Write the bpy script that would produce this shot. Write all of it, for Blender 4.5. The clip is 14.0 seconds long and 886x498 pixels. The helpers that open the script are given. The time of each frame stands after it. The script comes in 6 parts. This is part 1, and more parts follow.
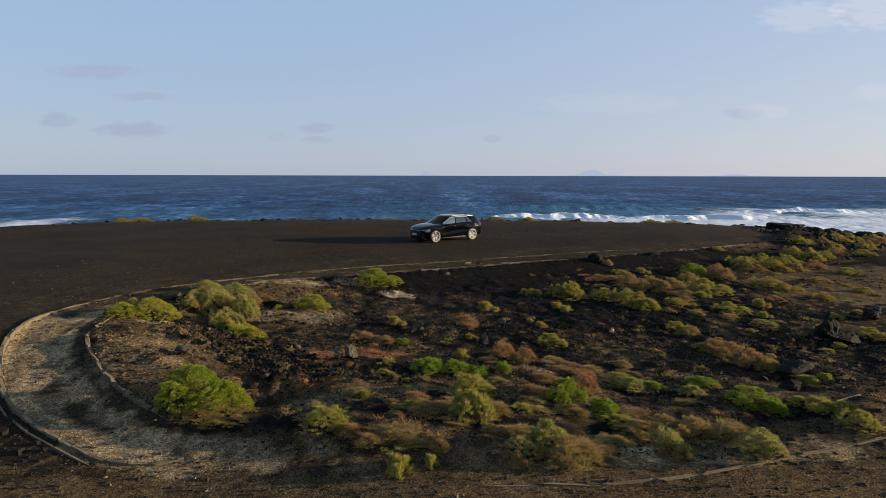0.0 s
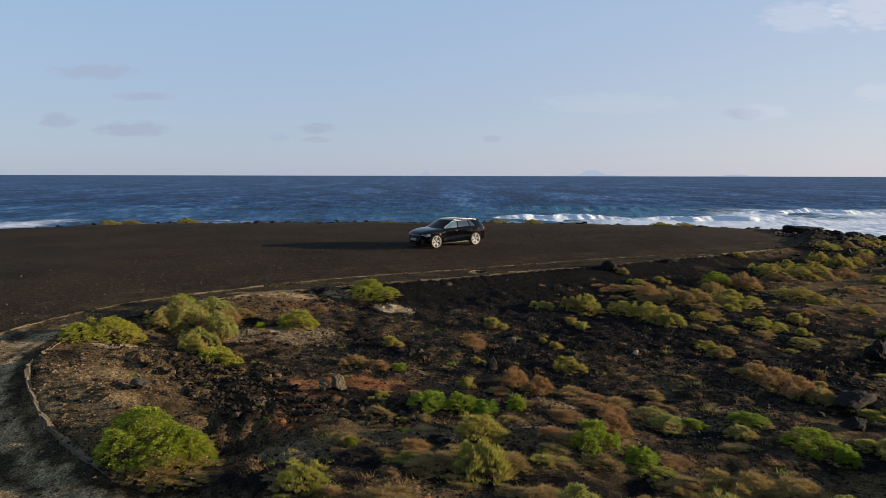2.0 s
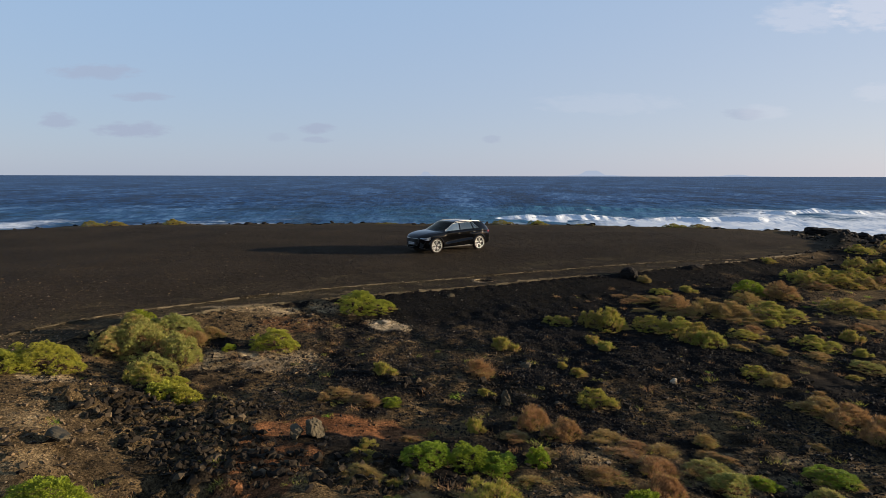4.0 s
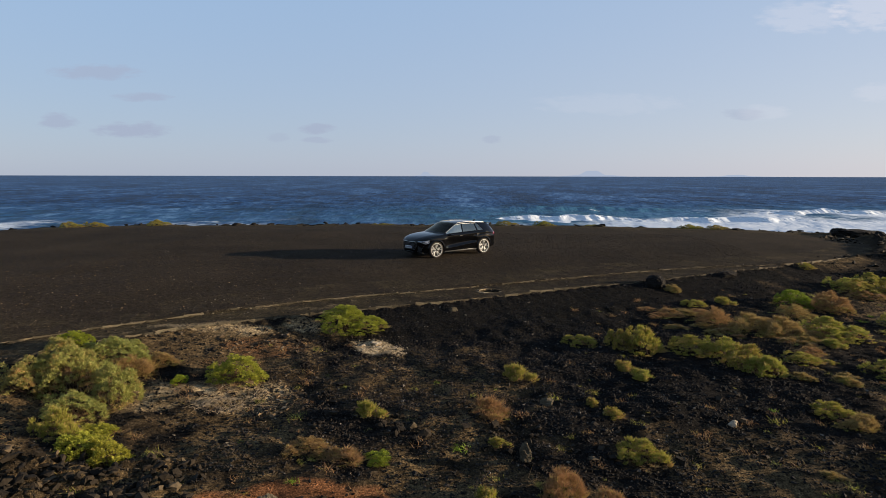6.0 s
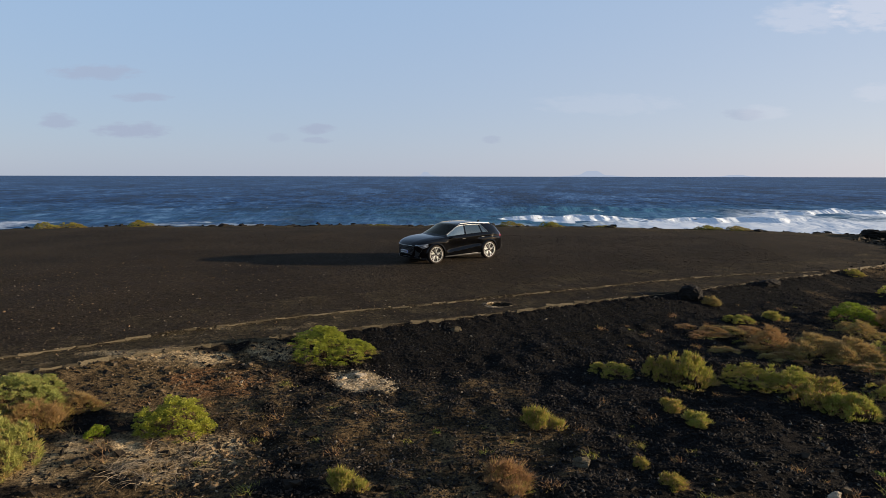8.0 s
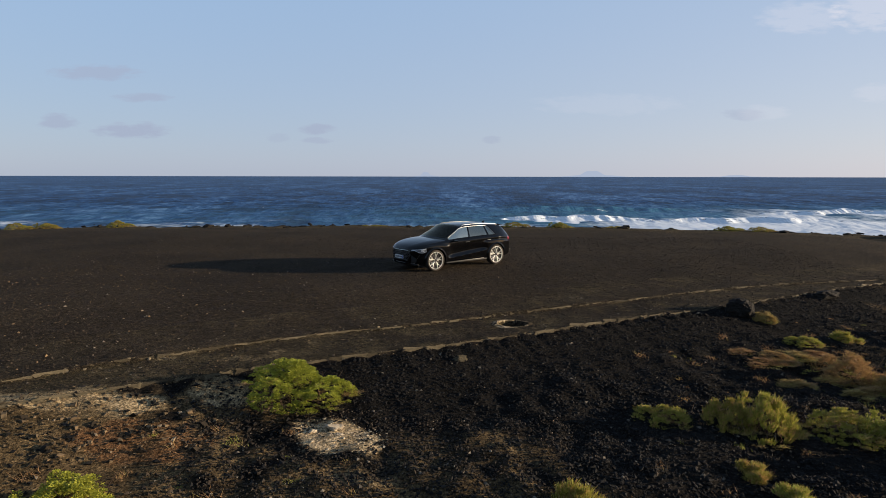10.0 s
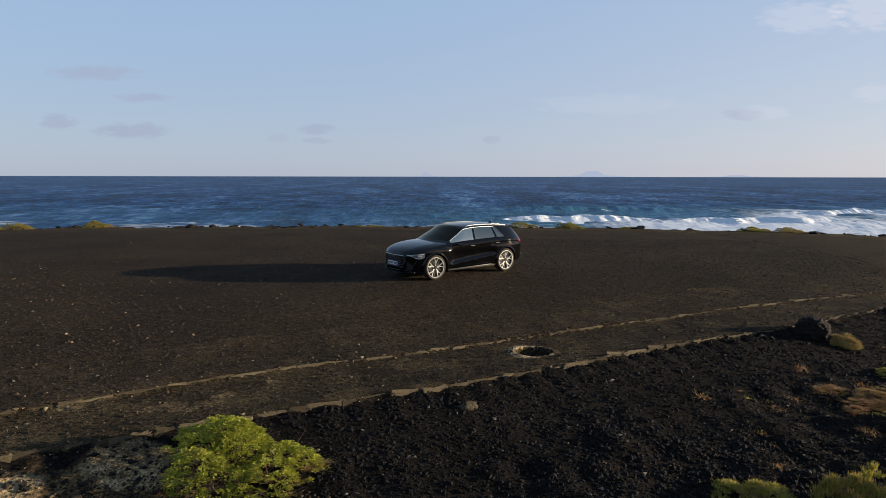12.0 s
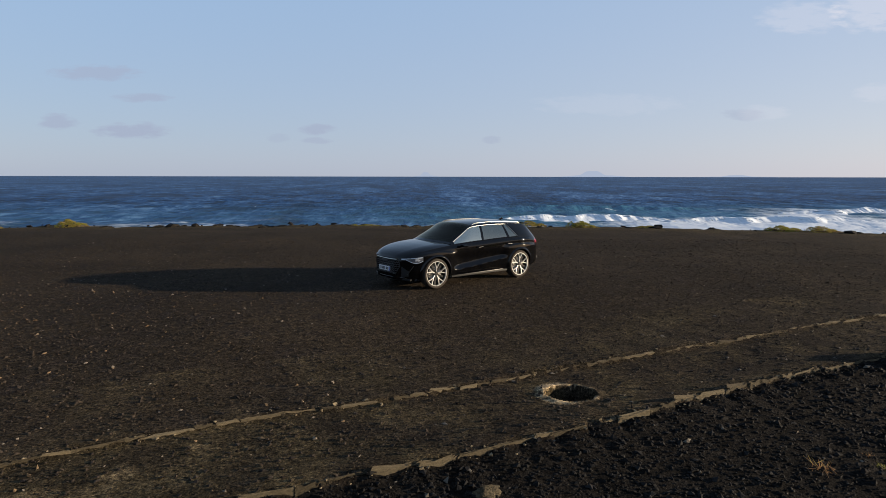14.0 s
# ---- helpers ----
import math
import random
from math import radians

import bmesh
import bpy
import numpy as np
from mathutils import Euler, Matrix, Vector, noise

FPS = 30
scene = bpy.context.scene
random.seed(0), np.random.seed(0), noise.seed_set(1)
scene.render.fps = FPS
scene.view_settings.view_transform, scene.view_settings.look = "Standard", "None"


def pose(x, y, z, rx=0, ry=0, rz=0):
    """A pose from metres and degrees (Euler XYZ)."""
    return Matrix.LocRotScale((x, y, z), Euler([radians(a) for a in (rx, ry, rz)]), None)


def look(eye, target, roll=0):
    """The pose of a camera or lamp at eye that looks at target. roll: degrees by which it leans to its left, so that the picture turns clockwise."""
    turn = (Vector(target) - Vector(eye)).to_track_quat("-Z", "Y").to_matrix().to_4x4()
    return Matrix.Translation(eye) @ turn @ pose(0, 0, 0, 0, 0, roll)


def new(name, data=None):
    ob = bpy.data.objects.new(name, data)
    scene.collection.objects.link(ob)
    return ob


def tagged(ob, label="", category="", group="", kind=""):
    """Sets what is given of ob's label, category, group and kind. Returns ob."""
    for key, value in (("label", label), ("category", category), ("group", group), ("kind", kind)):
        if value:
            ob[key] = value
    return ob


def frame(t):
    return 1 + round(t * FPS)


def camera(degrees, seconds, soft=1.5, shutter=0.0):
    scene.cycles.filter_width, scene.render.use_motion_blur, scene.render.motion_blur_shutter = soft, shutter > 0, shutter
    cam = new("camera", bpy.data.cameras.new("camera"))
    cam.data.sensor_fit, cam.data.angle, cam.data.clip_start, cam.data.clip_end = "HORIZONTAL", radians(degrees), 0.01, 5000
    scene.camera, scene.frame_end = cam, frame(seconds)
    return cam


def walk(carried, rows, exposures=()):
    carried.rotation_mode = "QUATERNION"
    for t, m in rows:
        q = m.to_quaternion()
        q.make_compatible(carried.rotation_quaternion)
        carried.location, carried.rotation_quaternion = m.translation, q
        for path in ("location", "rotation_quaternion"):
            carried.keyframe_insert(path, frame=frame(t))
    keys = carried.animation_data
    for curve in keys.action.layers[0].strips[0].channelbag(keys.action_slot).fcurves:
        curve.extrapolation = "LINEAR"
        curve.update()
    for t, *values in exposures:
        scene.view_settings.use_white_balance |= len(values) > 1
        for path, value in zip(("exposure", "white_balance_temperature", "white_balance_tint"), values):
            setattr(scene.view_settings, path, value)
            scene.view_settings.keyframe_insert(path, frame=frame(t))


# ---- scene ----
cam = camera(73.5, 14.0, soft=0.5)
# seconds, place, pitch, lean, turn: one slow glide ahead and gently down
ROWS = [
    (0.0, 0.137, -0.986, 4.035, -7.137, 0.136, -0.361),
    (0.5, 0.120, -0.464, 4.066, -7.134, 0.134, -0.361),
    (1.0, 0.106, 0.107, 4.081, -7.129, 0.133, -0.361),
    (1.5, 0.094, 0.720, 4.083, -7.125, 0.131, -0.361),
    (2.0, 0.084, 1.369, 4.073, -7.120, 0.130, -0.361),
    (2.5, 0.076, 2.048, 4.053, -7.116, 0.128, -0.361),
    (3.0, 0.069, 2.751, 4.024, -7.111, 0.127, -0.362),
    (5.5, 0.054, 6.497, 3.807, -7.084, 0.120, -0.362),
    (6.0, 0.054, 7.270, 3.756, -7.079, 0.118, -0.362),
    (6.5, 0.054, 8.047, 3.704, -7.074, 0.117, -0.362),
    (7.0, 0.054, 8.825, 3.651, -7.069, 0.116, -0.362),
    (7.5, 0.055, 9.604, 3.599, -7.064, 0.114, -0.362),
    (8.0, 0.055, 10.382, 3.547, -7.059, 0.113, -0.362),
    (10.5, 0.052, 14.249, 3.282, -7.040, 0.106, -0.363),
    (11.0, 0.049, 15.017, 3.226, -7.037, 0.104, -0.363),
    (11.5, 0.045, 15.781, 3.166, -7.035, 0.103, -0.363),
    (12.0, 0.040, 16.544, 3.103, -7.033, 0.101, -0.363),
    (12.5, 0.034, 17.304, 3.035, -7.031, 0.100, -0.363),
    (13.0, 0.025, 18.061, 2.960, -7.030, 0.098, -0.363),
    (13.5, 0.015, 18.815, 2.878, -7.030, 0.097, -0.363),
    (14.0, 0.003, 19.566, 2.786, -7.030, 0.096, -0.363),
]
walk(cam, [(t, pose(x, y, z, 90 + pitch, 0, yaw) @ pose(0, 0, 0, 0, 0, lean)) for t, x, y, z, pitch, lean, yaw in ROWS])

# ---- light ----
SUN_HEIGHT = 8.7
scene.view_settings.exposure = 0.0
world = bpy.data.worlds.new("sky")
scene.world = world
world.use_nodes = True
wn, wl = world.node_tree.nodes, world.node_tree.links
wn.clear()


def wmath(op, a, b=None, c=None, clamp=False):
    n = wn.new("ShaderNodeMath")
    n.operation, n.use_clamp = op, clamp
    for i, v in enumerate((a, b, c)):
        if v is None:
            continue
        if isinstance(v, (int, float)):
            n.inputs[i].default_value = v
        else:
            wl.new(v, n.inputs[i])
    return n.outputs[0]


def wmix(fac, a, b):
    n = wn.new("ShaderNodeMix")
    n.data_type = "RGBA"
    for s, v in ((n.inputs[0], fac), (n.inputs[6], a), (n.inputs[7], b)):
        if isinstance(v, (int, float)):
            s.default_value = v
        elif isinstance(v, tuple):
            s.default_value = (*v, 1)
        else:
            wl.new(v, s)
    return n.outputs[2]


sky = wn.new("ShaderNodeTexSky")
sky.sky_type, sky.sun_disc = "NISHITA", False
sky.sun_elevation, sky.sun_rotation = radians(SUN_HEIGHT), radians(90)
sky.air_density, sky.dust_density, sky.ozone_density = 1.0, 0.6, 1.6
SKY_STRENGTH = 0.137
tc = wn.new("ShaderNodeTexCoord")
sep = wn.new("ShaderNodeSeparateXYZ")
wl.new(tc.outputs["Generated"], sep.inputs[0])
ahead = wmath("MAXIMUM", wmath("ABSOLUTE", sep.outputs[1]), 0.02)
u_dir, v_dir = wmath("DIVIDE", sep.outputs[0], ahead), wmath("DIVIDE", sep.outputs[2], ahead)
uv = wn.new("ShaderNodeCombineXYZ")
wl.new(wmath("MULTIPLY", u_dir, 9.0), uv.inputs[0])
wl.new(wmath("MULTIPLY", v_dir, 34.0), uv.inputs[1])
wisps = wn.new("ShaderNodeTexNoise")
wisps.inputs["Scale"].default_value, wisps.inputs["Detail"].default_value, wisps.inputs["Roughness"].default_value = 3.4, 6.0, 0.62
wl.new(uv.outputs[0], wisps.inputs["Vector"])


def cloud_mask(u0, v0, wide, tall, strength):
    a = wmath("DIVIDE", wmath("SUBTRACT", u_dir, u0), wide)
    b = wmath("DIVIDE", wmath("SUBTRACT", v_dir, v0), tall)
    fall = wmath("SUBTRACT", 1.0, wmath("ADD", wmath("MULTIPLY", a, a), wmath("MULTIPLY", b, b)), clamp=True)
    torn = wmath("MULTIPLY", wmath("MULTIPLY_ADD", fall, 0.95, wmath("MULTIPLY_ADD", wisps.outputs["Fac"], 1.7, -1.12)), 2.0, clamp=True)
    return wmath("MULTIPLY", wmath("MULTIPLY", torn, wmath("MULTIPLY", fall, 4.0, clamp=True)), strength)


def cloud_sum(rows):
    total = cloud_mask(*rows[0])
    for r in rows[1:]:
        total = wmath("ADD", total, cloud_mask(*r), clamp=True)
    return total


# thin grey cloud streaks and a few pale, sunlit puffs: sideways, up, half width, half height, strength
GREY = [(-0.561, 0.1661, 0.093, 0.0171, 0.55), (-0.487, 0.1266, 0.062, 0.0100, 0.55), (-0.628, 0.0872, 0.043, 0.0171, 0.60), (-0.507, 0.0736, 0.080, 0.0171, 0.70), (-0.202, 0.0758, 0.042, 0.0114, 0.60), (-0.204, 0.0574, 0.032, 0.0071, 0.45), (0.087, 0.0596, 0.022, 0.0086, 0.35), (-0.265, 0.0619, 0.025, 0.0100, 0.25), (0.508, 0.1016, 0.050, 0.0129, 0.35)]
PALE = [(0.590, 0.2557, 0.093, 0.0343, 0.26), (0.536, 0.1044, 0.056, 0.0171, 0.16), (0.721, 0.1366, 0.050, 0.0200, 0.18), (0.704, 0.2754, 0.087, 0.0543, 0.36), (0.282, 0.1177, 0.161, 0.0229, 0.10)]
# sea haze: pale and faintly violet low down, clear blue higher up, brighter on the sun's side
rise = wmath("MULTIPLY", wmath("MAXIMUM", sep.outputs[2], 0.0), 3.2, clamp=True)
side = wmath("MULTIPLY_ADD", sep.outputs[0], 0.75, 0.5, clamp=True)
low_air = wmix(wmath("POWER", side, 1.8), (3.28, 3.86, 5.00), (4.80, 4.90, 5.66))
high_air = wmix(wmath("POWER", side, 1.8), (2.62, 3.90, 5.85), (3.38, 4.24, 5.80))
veil = wmix(wmath("POWER", rise, 0.8), low_air, high_air)
veil = wmix(wmath("MULTIPLY_ADD", sep.outputs[2], 3.0, -0.84, clamp=True), veil, (1.75, 2.6, 4.1))
tinted = wmix(0.8, sky.outputs[0], veil)
tinted = wmix(cloud_sum(GREY), tinted, (2.75, 3.1, 4.15))
tinted = wmix(cloud_sum(PALE), tinted, (5.8, 5.7, 6.2))
bg = wn.new("ShaderNodeBackground")
bg.inputs[1].default_value = SKY_STRENGTH
wl.new(tinted, bg.inputs[0])
out = wn.new("ShaderNodeOutputWorld")
wl.new(bg.outputs[0], out.inputs[0])

sun = new("sun", bpy.data.lights.new("sun", "SUN"))
sun.data.energy, sun.data.angle, sun.data.color = 10.4, radians(0.55), (1.0, 0.80, 0.57)
sun.matrix_world = look((40, 20, 40 * math.tan(radians(SUN_HEIGHT))), (0, 20.0, 0))

# ---- materials ----
def shader(name):
    m = bpy.data.materials.new(name)
    m.use_nodes = True
    return m, m.node_tree.nodes, m.node_tree.links, m.node_tree.nodes["Principled BSDF"]


def put(links, value, socket):
    if isinstance(value, (int, float)):
        socket.default_value = value
    elif isinstance(value, tuple):
        socket.default_value = (*value, 1) if len(value) == 3 else value
    else:
        links.new(value, socket)


def noise_of(n, l, scale, detail=4, rough=0.55, vec=None, stretch=None):
    t = n.new("ShaderNodeTexNoise")
    t.inputs["Scale"].default_value, t.inputs["Detail"].default_value, t.inputs["Roughness"].default_value = scale, detail, rough
    if vec is None:
        c = n.new("ShaderNodeTexCoord")
        vec = c.outputs["Object"]
    if stretch:
        s = n.new("ShaderNodeMapping")
        s.inputs["Scale"].default_value = stretch
        l.new(vec, s.inputs[0])
        vec = s.outputs[0]
    l.new(vec, t.inputs["Vector"])
    return t.outputs["Fac"]


def ramp(n, l, fac, lo, hi):
    r = n.new("ShaderNodeMapRange")
    r.inputs["From Min"].default_value, r.inputs["From Max"].default_value = lo, hi
    r.clamp = True
    l.new(fac, r.inputs["Value"])
    return r.outputs["Result"]


def mix(n, l, fac, a, b):
    x = n.new("ShaderNodeMix")
    x.data_type = "RGBA"
    put(l, fac, x.inputs[0]), put(l, a, x.inputs[6]), put(l, b, x.inputs[7])
    return x.outputs[2]


def calc(n, l, op, a, b):
    x = n.new("ShaderNodeMath")
    x.operation, x.use_clamp = op, True
    put(l, a, x.inputs[0]), put(l, b, x.inputs[1])
    return x.outputs[0]


def bump(n, l, b, fac, strength, distance):
    x = n.new("ShaderNodeBump")
    x.inputs["Strength"].default_value, x.inputs["Distance"].default_value = strength, distance
    l.new(fac, x.inputs["Height"])
    l.new(x.outputs[0], b.inputs["Normal"])
    return x


def plain(name, color, rough=0.5, metal=0.0, coat=0.0, ior=1.5):
    m, n, l, b = shader(name)
    put(l, color, b.inputs["Base Color"])
    b.inputs["Roughness"].default_value, b.inputs["Metallic"].default_value = rough, metal
    b.inputs["Coat Weight"].default_value, b.inputs["Coat Roughness"].default_value = coat, 0.02
    b.inputs["IOR"].default_value = ior
    return m


def worn(name, a, b_col, scale, rough=0.8, depth=0.01, metal=0.0):
    """Two tones broken at two scales, with fine relief."""
    m, n, l, b = shader(name)
    big, small = noise_of(n, l, scale, 5, 0.6), noise_of(n, l, scale * 9, 4, 0.65)
    f = calc(n, l, "ADD", calc(n, l, "MULTIPLY", ramp(n, l, big, 0.3, 0.7), 0.6), calc(n, l, "MULTIPLY", ramp(n, l, small, 0.35, 0.7), 0.45))
    put(l, mix(n, l, f, a, b_col), b.inputs["Base Color"])
    b.inputs["Roughness"].default_value, b.inputs["Metallic"].default_value = rough, metal
    b.inputs["Specular IOR Level"].default_value = 0.15
    bump(n, l, b, small, 0.6, depth)
    return m


def ground_material():
    m, n, l, b = shader("volcanic_ground")
    zone = n.new("ShaderNodeVertexColor")
    zone.layer_name = "zone"
    s = n.new("ShaderNodeSeparateColor")
    l.new(zone.outputs[0], s.inputs[0])
    field, track, sand = s.outputs[0], s.outputs[1], s.outputs[2]
    big, mid = noise_of(n, l, 0.22, 5, 0.6), noise_of(n, l, 1.3, 6, 0.65)
    grain, speck = noise_of(n, l, 34, 3, 0.7), noise_of(n, l, 75, 2, 0.6)
    gravel = mix(n, l, ramp(n, l, big, 0.32, 0.68), (0.0197, 0.0155, 0.0112), (0.0355, 0.0272, 0.0178))
    gravel = mix(n, l, ramp(n, l, mid, 0.5, 0.75), gravel, (0.0245, 0.0196, 0.0168))
    dirt = mix(n, l, ramp(n, l, mid, 0.35, 0.7), (0.026, 0.0205, 0.0122), (0.062, 0.048, 0.0265))
    ash = mix(n, l, ramp(n, l, mid, 0.35, 0.7), (0.0045, 0.0043, 0.0040), (0.0135, 0.0118, 0.0102))
    pale = mix(n, l, ramp(n, l, mid, 0.3, 0.7), (0.15, 0.112, 0.064), (0.35, 0.272, 0.17))
    red = n.new("ShaderNodeVertexColor")
    red.layer_name = "soil"
    rs = n.new("ShaderNodeSeparateColor")
    l.new(red.outputs[0], rs.inputs[0])
    rust = mix(n, l, ramp(n, l, mid, 0.3, 0.7), (0.085, 0.036, 0.016), (0.16, 0.075, 0.034))
    brown = mix(n, l, ramp(n, l, mid, 0.3, 0.7), (0.044, 0.031, 0.017), (0.11, 0.076, 0.038))
    col = mix(n, l, field, gravel, ash)
    edge = lambda f: ramp(n, l, calc(n, l, "ADD", f, calc(n, l, "MULTIPLY", ramp(n, l, mid, 0.3, 0.7), 0.4)), 0.45, 0.95)
    col = mix(n, l, edge(track), col, dirt)
    col = mix(n, l, edge(rs.outputs[1]), col, brown)
    col = mix(n, l, edge(rs.outputs[0]), col, rust)
    tan = mix(n, l, ramp(n, l, mid, 0.3, 0.7), (0.135, 0.096, 0.050), (0.34, 0.255, 0.145))
    col = mix(n, l, edge(rs.outputs[2]), col, tan)
    col = mix(n, l, edge(sand), col, pale)
    g = mix(n, l, ramp(n, l, grain, 0.33, 0.67), (0.32, 0.32, 0.32), (1.7, 1.7, 1.7))
    clod = noise_of(n, l, 8.0, 6, 0.7)
    crumb = mix(n, l, ramp(n, l, clod, 0.36, 0.64), (0.5, 0.5, 0.5), (1.5, 1.5, 1.5))
    y = n.new("ShaderNodeMix")
    y.data_type, y.blend_type = "RGBA", "MULTIPLY"
    y.inputs[0].default_value = 0.8
    l.new(col, y.inputs[6]), l.new(crumb, y.inputs[7])
    x = n.new("ShaderNodeMix")
    x.data_type, x.blend_type = "RGBA", "MULTIPLY"
    x.inputs[0].default_value = 1.0
    chip = noise_of(n, l, 24, 2, 0.6)
    flake = mix(n, l, ramp(n, l, chip, 0.36, 0.44), (0.35, 0.35, 0.35), mix(n, l, ramp(n, l, chip, 0.58, 0.64), (1.0, 1.0, 1.0), (2.0, 1.95, 1.8)))
    z = n.new("ShaderNodeMix")
    z.data_type, z.blend_type = "RGBA", "MULTIPLY"
    z.inputs[0].default_value = 0.85
    l.new(y.outputs[2], z.inputs[6]), l.new(flake, z.inputs[7])
    l.new(z.outputs[2], x.inputs[6]), l.new(g, x.inputs[7])
    col = mix(n, l, ramp(n, l, speck, 0.71, 0.76), x.outputs[2], (0.16, 0.14, 0.11))
    put(l, col, b.inputs["Base Color"])
    b.inputs["Roughness"].default_value = 0.95
    b.inputs["Specular IOR Level"].default_value = 0.03
    bump(n, l, b, calc(n, l, "ADD", calc(n, l, "MULTIPLY", grain, 0.35), calc(n, l, "MULTIPLY", clod, 0.6)), 0.9, 0.075)
    return m


def stone_material(name, a, b_col, light, share):
    """Loose stones: each island its own tone, a few much lighter."""
    m, n, l, b = shader(name)
    g = n.new("ShaderNodeNewGeometry")
    f = g.outputs["Random Per Island"]
    spots = noise_of(n, l, 22, 4, 0.65)
    col = mix(n, l, f, a, b_col)
    w = n.new("ShaderNodeTexWhiteNoise")
    w.noise_dimensions = "1D"
    l.new(f, w.inputs["W"])
    col = mix(n, l, calc(n, l, "GREATER_THAN", w.outputs["Value"], 1 - share), col, light)
    col = mix(n, l, calc(n, l, "MULTIPLY", ramp(n, l, spots, 0.45, 0.75), 0.5), col, b_col)
    put(l, col, b.inputs["Base Color"])
    b.inputs["Roughness"].default_value = 0.85
    b.inputs["Specular IOR Level"].default_value = 0.14
    bump(n, l, b, spots, 0.7, 0.02)
    return m


def leaf_material(name, dark, bright, dry, share):
    m, n, l, b = shader(name)
    g = n.new("ShaderNodeNewGeometry")
    o = n.new("ShaderNodeObjectInfo")
    f = g.outputs["Random Per Island"]
    w = n.new("ShaderNodeTexWhiteNoise")
    w.noise_dimensions = "1D"
    l.new(f, w.inputs["W"])
    patch = ramp(n, l, noise_of(n, l, 9.0, 4, 0.7), 0.36, 0.64)
    worn_part = ramp(n, l, noise_of(n, l, 3.1, 4, 0.7), 0.52, 0.66)
    col = mix(n, l, calc(n, l, "ADD", calc(n, l, "MULTIPLY", f, 0.28), calc(n, l, "MULTIPLY", patch, 0.72)), dark, bright)
    col = mix(n, l, calc(n, l, "GREATER_THAN", calc(n, l, "ADD", calc(n, l, "MULTIPLY", w.outputs["Value"], 0.7), calc(n, l, "MULTIPLY", worn_part, 0.5)), 1.0 - share * 1.3), col, dry)
    hsv = n.new("ShaderNodeHueSaturation")
    put(l, calc(n, l, "ADD", 0.47, calc(n, l, "MULTIPLY", o.outputs["Random"], 0.04)), hsv.inputs["Hue"])
    l.new(col, hsv.inputs["Color"])
    put(l, hsv.outputs[0], b.inputs["Base Color"])
    b.inputs["Roughness"].default_value = 0.6
    b.inputs["Specular IOR Level"].default_value = 0.2
    tr = n.new("ShaderNodeBsdfTranslucent")
    l.new(hsv.outputs[0], tr.inputs["Color"])
    ms = n.new("ShaderNodeMixShader")
    ms.inputs[0].default_value = 0.32
    l.new(b.outputs[0], ms.inputs[1]), l.new(tr.outputs[0], ms.inputs[2])
    l.new(ms.outputs[0], n["Material Output"].inputs["Surface"])
    return m


